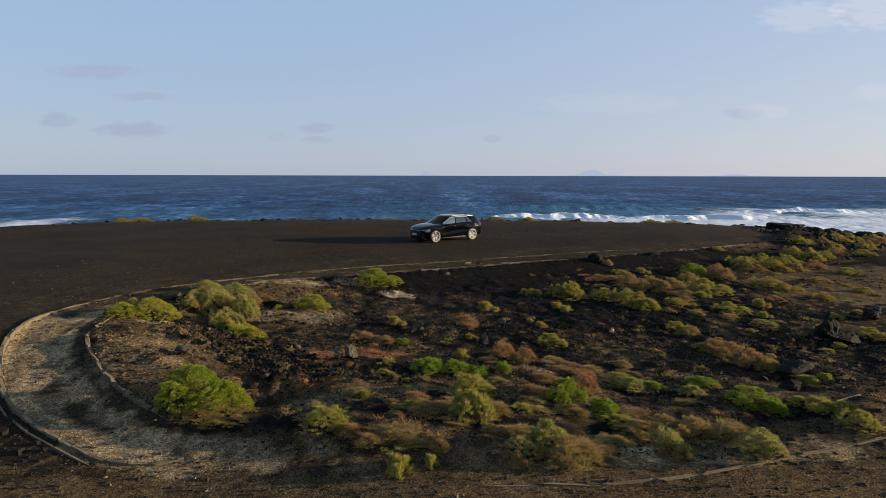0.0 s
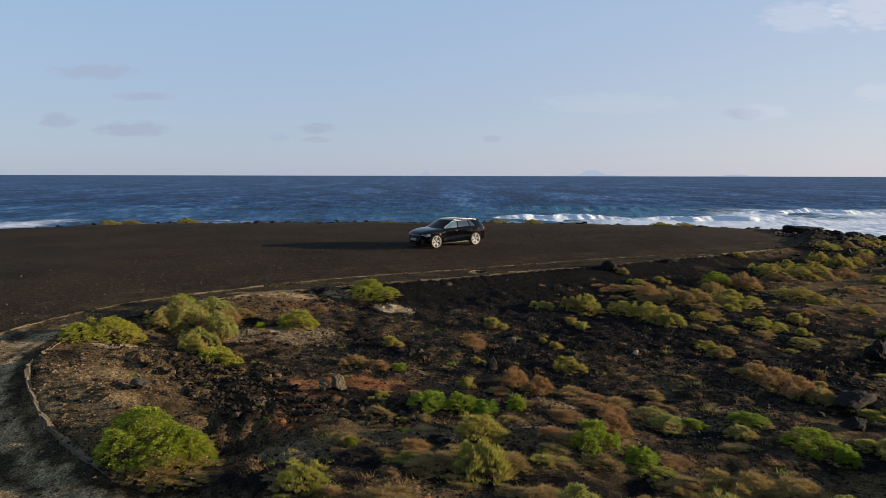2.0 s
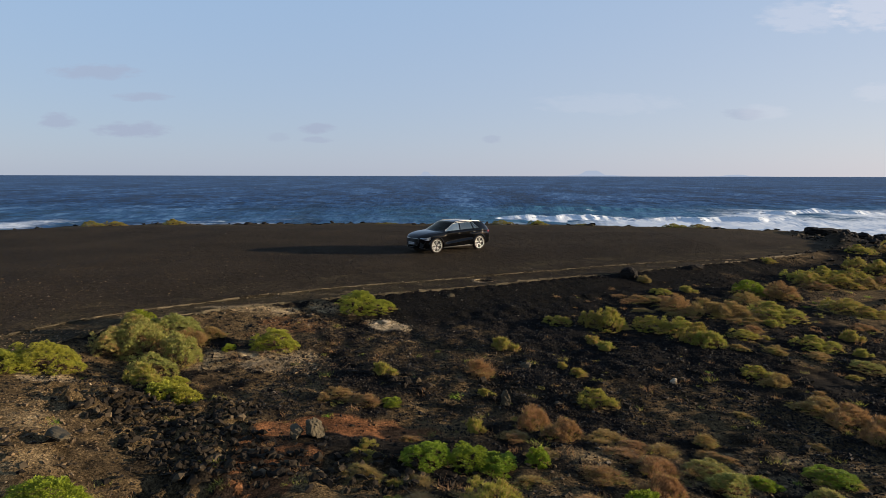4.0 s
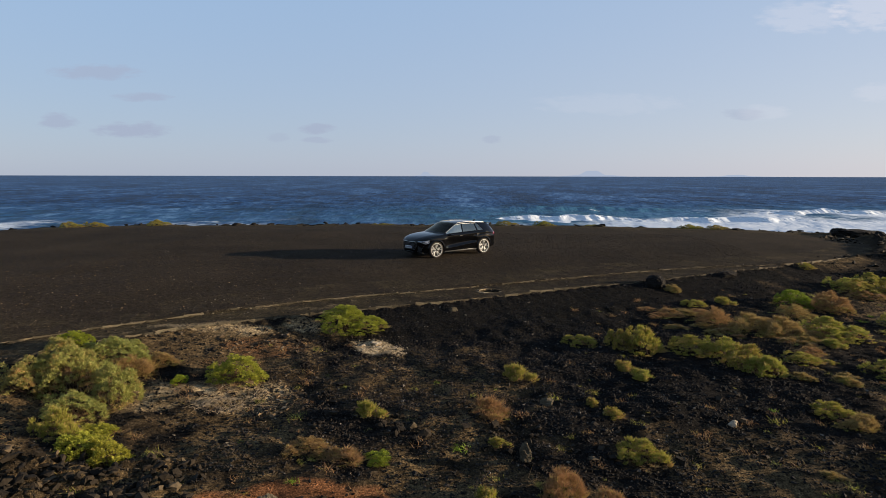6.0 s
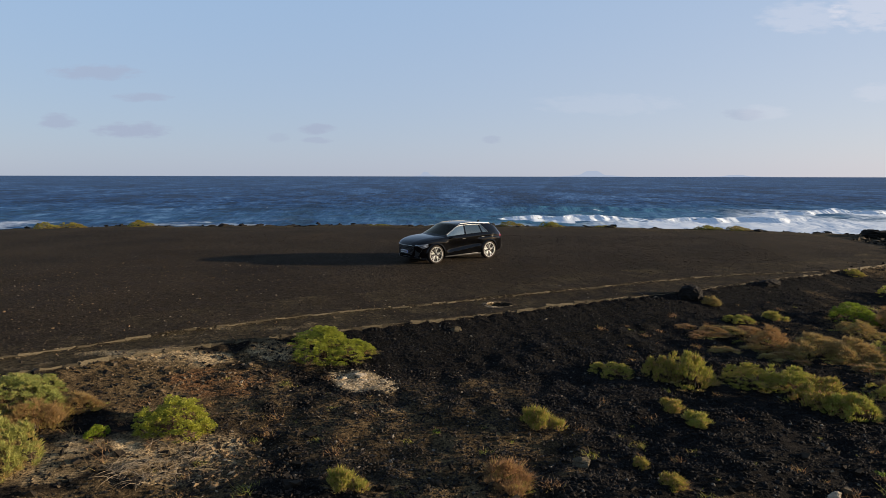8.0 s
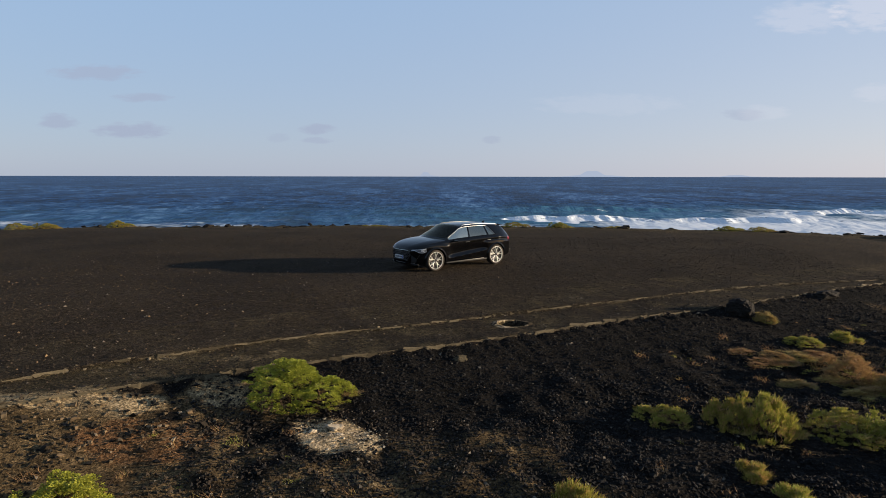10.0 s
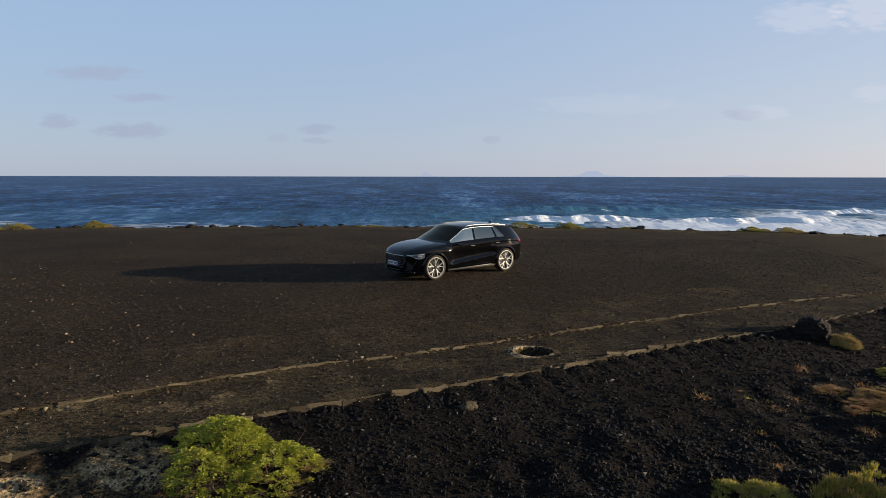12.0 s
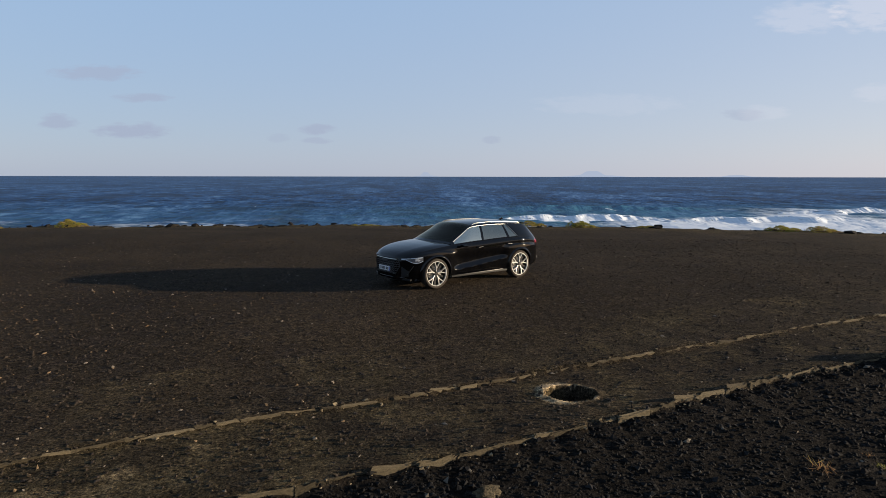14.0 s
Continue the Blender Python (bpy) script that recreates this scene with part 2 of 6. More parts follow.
def water_material():
    m, n, l, b = shader("sea_water")
    tcx = n.new("ShaderNodeTexCoord")
    v = tcx.outputs["Object"]
    ripple = noise_of(n, l, 1.0, 3, 0.55, v, (0.62, 0.26, 1))
    swell = noise_of(n, l, 1.0, 3, 0.55, v, (0.20, 0.075, 1))
    broad = noise_of(n, l, 1.0, 3, 0.55, v, (0.05, 0.011, 1))
    caps = noise_of(n, l, 1.0, 5, 0.6, v, (0.16, 0.055, 1))
    foam = n.new("ShaderNodeVertexColor")
    foam.layer_name = "foam"
    fs = n.new("ShaderNodeSeparateColor")
    l.new(foam.outputs[0], fs.inputs[0])
    lace = noise_of(n, l, 0.42, 8, 0.7, v, (0.6, 1.5, 1))
    wash = ramp(n, l, calc(n, l, "ADD", calc(n, l, "MULTIPLY", fs.outputs[0], 0.75), calc(n, l, "MULTIPLY", lace, 0.75)), 0.68, 0.92)
    white = calc(n, l, "MAXIMUM", wash, calc(n, l, "MULTIPLY", ramp(n, l, caps, 0.70, 0.735), 0.75))
    # shaded and bright wave faces are put into the base colour by noise
    wave_shade = calc(n, l, "ADD", calc(n, l, "MULTIPLY", ramp(n, l, ripple, 0.36, 0.64), 0.32), calc(n, l, "ADD", calc(n, l, "MULTIPLY", ramp(n, l, swell, 0.36, 0.64), 0.34), calc(n, l, "MULTIPLY", ramp(n, l, broad, 0.38, 0.62), 0.34)))
    deep = mix(n, l, ramp(n, l, wave_shade, 0.34, 0.57), (0.0009, 0.0056, 0.026), (0.0088, 0.044, 0.130))
    # the palest streaks imitate sky shine on the waves
    deep = mix(n, l, ramp(n, l, wave_shade, 0.62, 0.92), deep, (0.10, 0.19, 0.32))
    teal = mix(n, l, calc(n, l, "MULTIPLY", fs.outputs[1], ramp(n, l, lace, 0.3, 0.6)), deep, (0.03, 0.115, 0.17))
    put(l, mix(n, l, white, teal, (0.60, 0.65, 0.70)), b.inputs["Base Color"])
    b.inputs["Roughness"].default_value = 0.9
    b.inputs["Specular IOR Level"].default_value = 0.0
    gl = n.new("ShaderNodeBsdfGlossy")
    gl.inputs["Color"].default_value, gl.inputs["Roughness"].default_value = (0.75, 0.88, 1, 1), 0.28
    ms = n.new("ShaderNodeMixShader")
    fr = n.new("ShaderNodeFresnel")
    fr.inputs["IOR"].default_value = 1.33
    sheen = calc(n, l, "ADD", 0.11, calc(n, l, "MULTIPLY", ramp(n, l, fr.outputs[0], 0.70, 1.0), 0.05))
    put(l, calc(n, l, "MULTIPLY", calc(n, l, "SUBTRACT", 1.0, white), sheen), ms.inputs[0])
    l.new(b.outputs[0], ms.inputs[1]), l.new(gl.outputs[0], ms.inputs[2])
    l.new(ms.outputs[0], n["Material Output"].inputs["Surface"])
    bm_node = bump(n, l, b, calc(n, l, "ADD", calc(n, l, "MULTIPLY", ripple, 0.6), calc(n, l, "MULTIPLY", swell, 0.4)), 1.0, 0.4)
    steep = n.new("ShaderNodeBump")
    steep.inputs["Strength"].default_value, steep.inputs["Distance"].default_value = 1.0, 2.2
    l.new(bm_node.inputs["Height"].links[0].from_socket, steep.inputs["Height"])
    l.new(steep.outputs[0], gl.inputs["Normal"])
    return m


GROUND = ground_material()
CINDER = stone_material("black_cinder", (0.0027, 0.0027, 0.0028), (0.0102, 0.0100, 0.0099), (0.11, 0.095, 0.075), 0.02)
PEBBLE = stone_material("mixed_pebbles", (0.0125, 0.0100, 0.0080), (0.037, 0.0285, 0.021), (0.14, 0.12, 0.095), 0.03)
TUFF = stone_material("brown_rubble", (0.04, 0.028, 0.016), (0.15, 0.105, 0.06), (0.24, 0.185, 0.12), 0.06)
RUBBLE = stone_material("black_lava_rubble", (0.0042, 0.0036, 0.0030), (0.026, 0.0195, 0.0125), (0.075, 0.056, 0.034), 0.08)
LAVA = worn("dark_lava_rock", (0.004, 0.0038, 0.0036), (0.019, 0.016, 0.013), 4.0, 0.9, 0.03)
GREYROCK = worn("lichen_grey_rock", (0.036, 0.030, 0.020), (0.125, 0.104, 0.068), 5.0, 0.9, 0.03)
BONE_TWIG = worn("bleached_twig", (0.14, 0.11, 0.075), (0.36, 0.29, 0.20), 9.0, 0.9, 0.003)
BONE = worn("pale_limestone", (0.24, 0.195, 0.135), (0.46, 0.385, 0.28), 4.0, 0.9, 0.02)
KERB = worn("weathered_kerb_concrete", (0.042, 0.035, 0.022), (0.15, 0.124, 0.080), 9.0, 0.9, 0.03)
KERB_PALE = worn("pale_worn_kerb", (0.075, 0.059, 0.036), (0.20, 0.165, 0.108), 5.0, 0.9, 0.02)
kn, kl = KERB.node_tree.nodes, KERB.node_tree.links
tone = kn.new("ShaderNodeObjectInfo")
shade_mix = kn.new("ShaderNodeMix")
shade_mix.data_type, shade_mix.blend_type = "RGBA", "MULTIPLY"
shade_mix.inputs[0].default_value = 1.0
kerb_socket = kn["Principled BSDF"].inputs["Base Color"]
kl.new(kerb_socket.links[0].from_socket, shade_mix.inputs[6])
kl.new(mix(kn, kl, ramp(kn, kl, tone.outputs["Random"], 0.1, 0.95), (0.45, 0.45, 0.45), (1.25, 1.25, 1.25)), shade_mix.inputs[7])
kl.new(shade_mix.outputs[2], kerb_socket)
WATER = water_material()
LEAF_FRESH = leaf_material("fresh_succulent_leaf", (0.100, 0.150, 0.012), (0.260, 0.338, 0.030), (0.30, 0.29, 0.06), 0.05)
LEAF_OLIVE = leaf_material("yellow_green_leaf", (0.125, 0.142, 0.026), (0.41, 0.405, 0.072), (0.42, 0.295, 0.11), 0.30)
LEAF_MIXED = leaf_material("olive_succulent_leaf", (0.155, 0.182, 0.022), (0.37, 0.39, 0.052), (0.36, 0.29, 0.085), 0.05)
LEAF_GREY = leaf_material("grey_green_leaf", (0.16, 0.172, 0.042), (0.36, 0.37, 0.105), (0.38, 0.27, 0.09), 0.26)
LEAF_DRY = leaf_material("dry_straw", (0.155, 0.105, 0.042), (0.43, 0.295, 0.118), (0.37, 0.325, 0.09), 0.25)
TWIG = leaf_material("dry_twig", (0.06, 0.04, 0.024), (0.16, 0.11, 0.065), (0.3, 0.26, 0.2), 0.1)


# ---- building helpers ----
def part(name, bm, material, parent=None, label="", smooth_angle=None):
    """Links a bmesh as one mesh object, under a thing or a part where given."""
    me = bpy.data.meshes.new(name)
    bmesh.ops.recalc_face_normals(bm, faces=bm.faces)
    bm.to_mesh(me)
    bm.free()
    return finish(name, me, material, parent, label, smooth_angle)


def finish(name, me, material, parent=None, label="", smooth_angle=None):
    for m in (material if isinstance(material, (list, tuple)) else [material]):
        me.materials.append(m)
    if smooth_angle:
        me.polygons.foreach_set("use_smooth", [True] * len(me.polygons))
        me.set_sharp_from_angle(angle=radians(smooth_angle))
    else:
        me.shade_flat()
    ob = new(name, me)
    if parent:
        ob.parent = parent
    return tagged(ob, label)


def raw_mesh(name, verts, faces):
    """A mesh from arrays of corners and of equal-sided faces."""
    me = bpy.data.meshes.new(name)
    verts, faces = np.asarray(verts, np.float32), np.asarray(faces, np.int32)
    k = faces.shape[1]
    me.vertices.add(len(verts)), me.loops.add(faces.size), me.polygons.add(len(faces))
    me.vertices.foreach_set("co", verts.ravel())
    me.loops.foreach_set("vertex_index", faces.ravel())
    me.polygons.foreach_set("loop_start", np.arange(0, faces.size, k, dtype=np.int32))
    me.update(calc_edges=True)
    me.validate()
    return me


def grid_faces(nr, nc):
    i = np.arange(nr * nc).reshape(nr, nc)
    return np.stack([i[:-1, :-1], i[:-1, 1:], i[1:, 1:], i[1:, :-1]], -1).reshape(-1, 4)


def paint(me, name, rgb):
    layer = me.color_attributes.new(name, "FLOAT_COLOR", "POINT")
    data = np.ones((len(me.vertices), 4), np.float32)
    data[:, :3] = rgb
    layer.data.foreach_set("color", data.ravel())


def box(bm, size, at=(0, 0, 0), turn=None, bevel=0.0, taper=None):
    m = Matrix.Translation(at) @ (turn or Matrix.Identity(4)) @ Matrix.Diagonal((*size, 1))
    r = bmesh.ops.create_cube(bm, size=1.0, matrix=m)
    if bevel:
        es = list({e for v in r["verts"] for e in v.link_edges})
        bmesh.ops.bevel(bm, geom=es, offset=bevel, segments=2, affect="EDGES", profile=0.6)
    return bm


def tube(bm, pts, radius, sides=8):
    """A round bar along a line of points."""
    pts = [Vector(p) for p in pts]
    rings = []
    for i, p in enumerate(pts):
        d = (pts[min(i + 1, len(pts) - 1)] - pts[max(i - 1, 0)]).normalized()
        a = d.orthogonal().normalized()
        c = d.cross(a)
        r = radius[i] if isinstance(radius, (list, tuple)) else radius
        rings.append([bm.verts.new(p + a * r * math.cos(t) + c * r * math.sin(t)) for t in (6.28318 * k / sides for k in range(sides))])
    for a, c in zip(rings, rings[1:]):
        for k in range(sides):
            bm.faces.new((a[k], a[(k + 1) % sides], c[(k + 1) % sides], c[k]))
    bm.faces.new(rings[0][::-1]), bm.faces.new(rings[-1])
    return bm


# ---- the lie of the land ----
def spline(pts, step=0.25):
    """A smooth curve through the corners of a plan line, cut into even steps."""
    p = np.array(pts, float)
    q = np.vstack([2 * p[0] - p[1], p, 2 * p[-1] - p[-2]])
    out = []
    for i in range(1, len(q) - 2):
        a, b, c, d = q[i - 1], q[i], q[i + 1], q[i + 2]
        for u in np.linspace(0, 1, 24, endpoint=False):
            out.append(0.5 * (2 * b + (c - a) * u + (2 * a - 5 * b + 4 * c - d) * u ** 2 + (3 * b - a - 3 * c + d) * u ** 3))
    out = np.array(out + [q[-2]])
    s = np.concatenate([[0], np.cumsum(np.hypot(*np.diff(out, axis=0).T))])
    at = np.arange(0, s[-1], step)
    return np.column_stack([np.interp(at, s, out[:, 0]), np.interp(at, s, out[:, 1])])


def smooth(a, b, v):
    u = np.clip((v - a) / (b - a), 0, 1)
    return u * u * (3 - 2 * u)


def wave_noise(x, y, scale, seed, octaves=3):
    """Soft random relief from turned sine waves, about -1 to 1."""
    rng = np.random.default_rng(seed)
    total, amp, norm = 0.0, 1.0, 0.0
    for _ in range(octaves):
        part = 0.0
        for _ in range(5):
            a, ph = rng.uniform(0, 6.283, 2)
            k = 6.283 / scale * rng.uniform(0.6, 1.4)
            part = part + np.sin(k * (x * np.cos(a) + y * np.sin(a)) + ph + 1.3 * np.sin(0.37 * k * (y * np.cos(a) - x * np.sin(a)) + ph * 2))
        total, norm = total + amp * part / 2.6, norm + amp
        amp, scale = amp * 0.5, scale * 0.47
    return total / norm


# the plan: two kerb lines with a narrow track between them, and the edge of the coast
KERB_FAR = spline([(27.6, 45.5), (25.3, 41.1), (22.2, 37.2), (16.6, 34.0), (11.3, 32.7), (8.2, 31.5), (5.37, 30.15), (2.4, 28.75), (-0.37, 27.4), (-2.67, 26.45),
                   (-5.0, 25.15), (-7.4, 23.45), (-9.8, 21.5), (-11.15, 19.4), (-11.75, 16.9), (-11.52, 15.06), (-11.2, 14.1), (-10.55, 13.05), (-10.0, 12.35), (-9.35, 11.71), (-8.46, 11.12), (-7.7, 10.66), (-6.7, 10.08), (-5.9, 9.82), (-5.3, 9.82), (-4.8, 9.95)])
KERB_NEAR = spline([(15.2, 33.1), (13.0, 32.1), (10.4, 30.75), (7.6, 29.25), (5.3, 28.2), (3.72, 27.4), (1.73, 26.4), (0.4, 25.72), (-1.0, 25.1), (-2.8, 24.33), (-4.8, 23.35), (-6.6, 22.35),
                    (-8.6, 20.5), (-9.5, 18.2), (-9.6, 16.1), (-9.24, 14.52), (-8.8, 13.8), (-8.22, 13.14), (-7.52, 12.48), (-6.85, 12.0), (-6.1, 11.54), (-5.36, 11.1)])
# outline of the low lava field: along the near kerb, out to the coast, round behind the start of the path
FIELD = np.vstack([[(60, -14), (60, 52), (31.5, 52), (29, 48.5)], KERB_FAR[KERB_FAR[:, 0] > 15.4], KERB_NEAR, [(-3.6, 10.3), (-1.5, 9.4), (2.3, 9.25), (4.1, 9.4), (5.7, 9.7), (8.6, 10.75), (10.8, 11.7), (14, 12.6), (20, 11), (30, 4), (40, -14)]])
SEA = -4.0
HOLE = (1.84, 27.53)


def coast(x):
    """Distance ahead at which the flat ground breaks off to the sea."""
    line = np.interp(x, [-400, -60, -44, -38, -32, -28, -20, -5, 8, 20, 28, 32, 40], [-100, 20, 43, 50.5, 56.5, 58.5, 59, 58, 56, 53.5, 49.8, 47.5, 40])
    return line + 0.35 * np.sin(x * 0.7) + 0.2 * np.sin(x * 1.9 + 1)


def near_line(x, y, line):
    best = np.full(np.shape(x), 1e9)
    for px, py in line[::2]:
        best = np.minimum(best, (x - px) ** 2 + (y - py) ** 2)
    return np.sqrt(best)


def inside(x, y, poly):
    res = np.zeros(np.shape(x), bool)
    px, py = poly[:, 0], poly[:, 1]
    j = len(poly) - 1
    for i in range(len(poly)):
        if py[i] != py[j]:
            cut = ((py[i] > y) != (py[j] > y)) & (x < (px[j] - px[i]) * (y - py[i]) / (py[j] - py[i]) + px[i])
            res ^= cut
        j = i
    return res


FRONT = spline([(-5.44, 11.03), (-3.6, 10.3), (-1.5, 9.4), (2.3, 9.25), (4.1, 9.4), (5.7, 9.7), (8.6, 10.75), (10.8, 11.7), (14, 12.6)])
EDGE = np.vstack([KERB_FAR[KERB_FAR[:, 0] > 15.4], KERB_NEAR])


def height(x, y):
    """The ground: gravel flat at 0, tracks a little lower, the lava field about 1.3 m below, the shore."""
    x, y = np.asarray(x, float), np.asarray(y, float)
    fall = -1.45 * smooth(16.4, 7.6, y)
    flat = fall - 0.30 * smooth(15, 11, y) * smooth(3, -7.5, x) + 0.025 * wave_noise(x, y, 7, 3, 2) + 0.045 * np.exp(-((x - 0.5) / 5) ** 2 - ((y - 36) / 4) ** 2)
    d_far = near_line(x, y, KERB_FAR)
    flat = flat - 0.18 * smooth(6, 0.5, d_far) * smooth(9, 17.5, y)
    field = inside(x, y, FIELD)
    d = near_line(x, y, EDGE)
    depth = 1.02 - 0.42 * smooth(-5.2, -7.2, x) * smooth(18.5, 16, y)
    low = -0.2 - depth * (1 - np.exp(-d / 3.0)) - 0.32 * smooth(6.5, 12, d)
    low = low + smooth(0.3, 2.5, d) * (0.09 * wave_noise(x, y, 3.1, 5) + 0.035 * wave_noise(x, y, 0.9, 6, 2)) * (1 - 0.6 * smooth(11, 16, x))
    low = low - 0.75 * smooth(0, 1.2, d) * np.exp(-((x + 4.5) / 1.9) ** 2 - ((y - 12.3) / 1.4) ** 2) - 0.28 * np.exp(-((x + 0.6) / 1.2) ** 2 - ((y - 16) / 1.0) ** 2)
    jumble = np.zeros_like(x)
    for cx, cy, rx, ry in ((-4.6, 14.9, 1.5, 1.1), (-3.9, 13.2, 1.2, 0.7), (-6.0, 15.6, 1.4, 0.8), (-5.0, 16.3, 1.4, 0.7), (-1.4, 13.9, 1.2, 0.8), (13.5, 18.5, 2.4, 1.4), (-7.4, 15.9, 1.0, 0.6)):
        jumble = np.maximum(jumble, smooth(1.2, 0.5, np.hypot((x - cx) / rx, (y - cy) / ry)))
    low = low + jumble * (0.26 * np.abs(wave_noise(x, y, 0.95, 71, 3)) - 0.10)
    low = np.minimum(low, np.where(fall < -0.15, flat + 0.07 + 0.2 * smooth(0.4, 3, d), 9))
    open_side = smooth(1.6, 0.0, near_line(x, y, FRONT))
    low = low * (1 - open_side) + np.minimum(low, flat) * open_side
    low = low + 0.55 * smooth(17, 27, x) * smooth(24, 33, y)
    z = np.where(field, low, flat)
    track = inside(x, y, TRACK)
    rut = (0.010 * wave_noise(x, y, 0.8, 15, 2) + 0.016 * wave_noise(d_far * 3.0, (x - y) * 0.35, 1.5, 16, 2)) * smooth(19, 16, y) * (x < 0)
    z = np.where(track & ~field, np.minimum(flat, -0.2 + fall) - 0.03 * smooth(0.2, 0.8, d) + rut, z)
    over = y - coast(x)
    z = z - (0.28 + 0.3 * smooth(8, -25, x)) * smooth(-12, 0, over) - (SEA * -1 + 1.6) * smooth(-0.2, 9, over) + np.where(over > -0.5, 0.35 * wave_noise(x, y, 2.3, 8), 0) * smooth(-0.5, 1.5, over)
    right = smooth(36, 60, x) * smooth(5, 30, y)
    z = z * (1 - right) - 5.5 * right
    hole = np.hypot((x - HOLE[0]) / 0.36, (y - HOLE[1]) / 0.31) + 0.10 * wave_noise(x, y, 0.35, 9, 2)
    return z - 0.42 * smooth(1.0, 0.8, hole) + 0.02 * smooth(1.4, 1.05, hole) * (hole > 1)


TRACK = np.vstack([KERB_FAR[KERB_FAR[:, 0] < 15.6], KERB_NEAR[::-1]])


def axis(fine_a, fine_b, step, lo, hi, grow=1.12):
    """Grid lines: even where the land is seen close, wider and wider beyond."""
    mid = list(np.arange(fine_a, fine_b + 1e-6, step))
    left, right, s = [fine_a], [mid[-1]], step
    while left[-1] > lo:
        s *= grow
        left.append(left[-1] - s)
    s = step
    while right[-1] < hi:
        s *= grow
        right.append(right[-1] + s)
    return np.array(left[:0:-1] + mid + right[1:])


def blob(x, y, cx, cy, rx, ry, seed=1):
    d = np.hypot((x - cx) / rx, (y - cy) / ry) + 0.22 * wave_noise(x, y, 0.9, seed, 2)
    return smooth(1.15, 0.7, d)


def build_ground():
    gx = axis(-14, 20, 0.115, -900, 900, 1.10)
    gy = axis(7.0, 35, 0.115, -900, 84, 1.045)
    # closer lines where the pothole is
    gx = np.unique(np.round(np.concatenate([gx, np.arange(1.1, 2.55, 0.03)]), 3))
    gy = np.unique(np.round(np.concatenate([gy, np.arange(27.0, 28.05, 0.03)]), 3))
    X, Y = np.meshgrid(gx, gy)
    x, y = X.ravel(), Y.ravel()
    z = height(x, y)
    field, track = inside(x, y, FIELD), inside(x, y, TRACK)
    d = near_line(x, y, EDGE)
    me = raw_mesh("ground", np.column_stack([x, y, z]), grid_faces(len(gy), len(gx)))
    # pale limestone sand under the bushes and on the bank beside the track
    sand = np.zeros_like(x)
    for cx, cy, rx, ry, k in ((-1.5, 22.4, 0.62, 0.50, 1.0), (-1.15, 22.25, 0.40, 0.34, 0.95), (-2.0, 22.6, 0.40, 0.28, 0.7), (-3.9, 19.9, 0.8, 0.5, 0.5), (-8.4, 16.7, 0.8, 0.4, 0.6), (5.2, 13.9, 2.4, 0.8, 0.15),
                              (4.6, 10.6, 2.6, 0.5, 0.12), (8.5, 12.6, 1.6, 0.6, 0.15)):
        sand = np.maximum(sand, k * blob(x, y, cx, cy, rx, ry, 11))
    rim = np.hypot((x - HOLE[0]) / 0.36, (y - HOLE[1]) / 0.31) + 0.10 * wave_noise(x, y, 0.35, 9, 2)
    sand = np.where(rim < 1.0, 0, np.maximum(sand, (0.62 - 0.6 * (x - HOLE[0]) / 0.5 + 0.3 * wave_noise(x, y, 0.5, 37, 2)) * smooth(1.7, 1.02, rim) * (y > 27)))
    red = np.zeros_like(x)
    for cx, cy, rx, ry, k in ((-2.95, 13.9, 1.0, 0.95, 1.0), (-3.3, 14.8, 0.6, 0.5, 0.8), (-1.5, 15.9, 1.7, 0.55, 0.75), (-2.9, 15.6, 0.9, 0.5, 0.7), (-4.4, 21.9, 1.2, 0.6, 0.5)):
        red = np.maximum(red, k * blob(x, y, cx, cy, rx, ry, 12))
    brown = np.zeros_like(x)
    for cx, cy, rx, ry, k in ((-7.6, 14.3, 1.5, 2.2, 0.95), (-5.0, 21.6, 2.6, 1.2, 0.9), (-3.6, 20.0, 1.5, 0.9, 0.45), (-3.4, 23.1, 1.4, 0.6, 0.55), (0.4, 20.3, 2.4, 1.6, 0.62), (0.4, 22.2, 1.8, 0.7, 0.5), (-1.6, 20.6, 1.6, 1.2, 0.6), (3.2, 15.2, 2.2, 1.2, 0.3), (1.0, 9.6, 4.5, 1.2, 0.6), (6.6, 17.0, 2.5, 2.0, 0.5),
                              (20, 27, 6, 4, 0.9), (8.0, 11.2, 3.0, 1.0, 0.7), (-4.5, 9.9, 2.4, 0.9, 0.9), (0, 7.4, 60, 2.4, 0.9), (-2.8, 12.3, 1.4, 0.8, 1.0)):
        brown = np.maximum(brown, k * blob(x, y, cx, cy, rx, ry, 13))
    brown = np.maximum(brown, np.where(field, (0.40 + 0.18 * smooth(-1, -4, x) + 0.75 * wave_noise(x, y, 3.6, 23, 4)) * smooth(23 - 2.6 * smooth(1.5, 3.5, x), 17 - 1.0 * smooth(1.5, 3.5, x), y), 0))
    brown = np.maximum(brown, np.where(field, (0.3 + 0.6 * wave_noise(x, y, 5.0, 24, 3)) * smooth(7, 12, x), 0))
    # dark gravel left along the inner kerb, partly its cast shadow put into colour
    d_in0 = np.where(y < 20, near_line(x, y, KERB_NEAR), 9.0)
    wheel_marks = np.where(track & ~field, 0.45 + 0.35 * smooth(0, -3, x) * smooth(0.2, 0.5, d_in0) + 0.45 * smooth(20, 16, y) * (x < 0) * smooth(0.2, 0.5, d_in0) + 0.35 * wave_noise(x, y, 1.6, 21, 3), 0.0)
    verge = np.where(~track & ~field & (near_line(x, y, KERB_FAR) < 2.2), 0.38 + 0.3 * wave_noise(x, y, 2.2, 22, 3), 0.0) * (y > 13)
    edge_grass = 0.85 * smooth(-5.5, -0.6, y - coast(x)) * (y < coast(x) + 0.3)
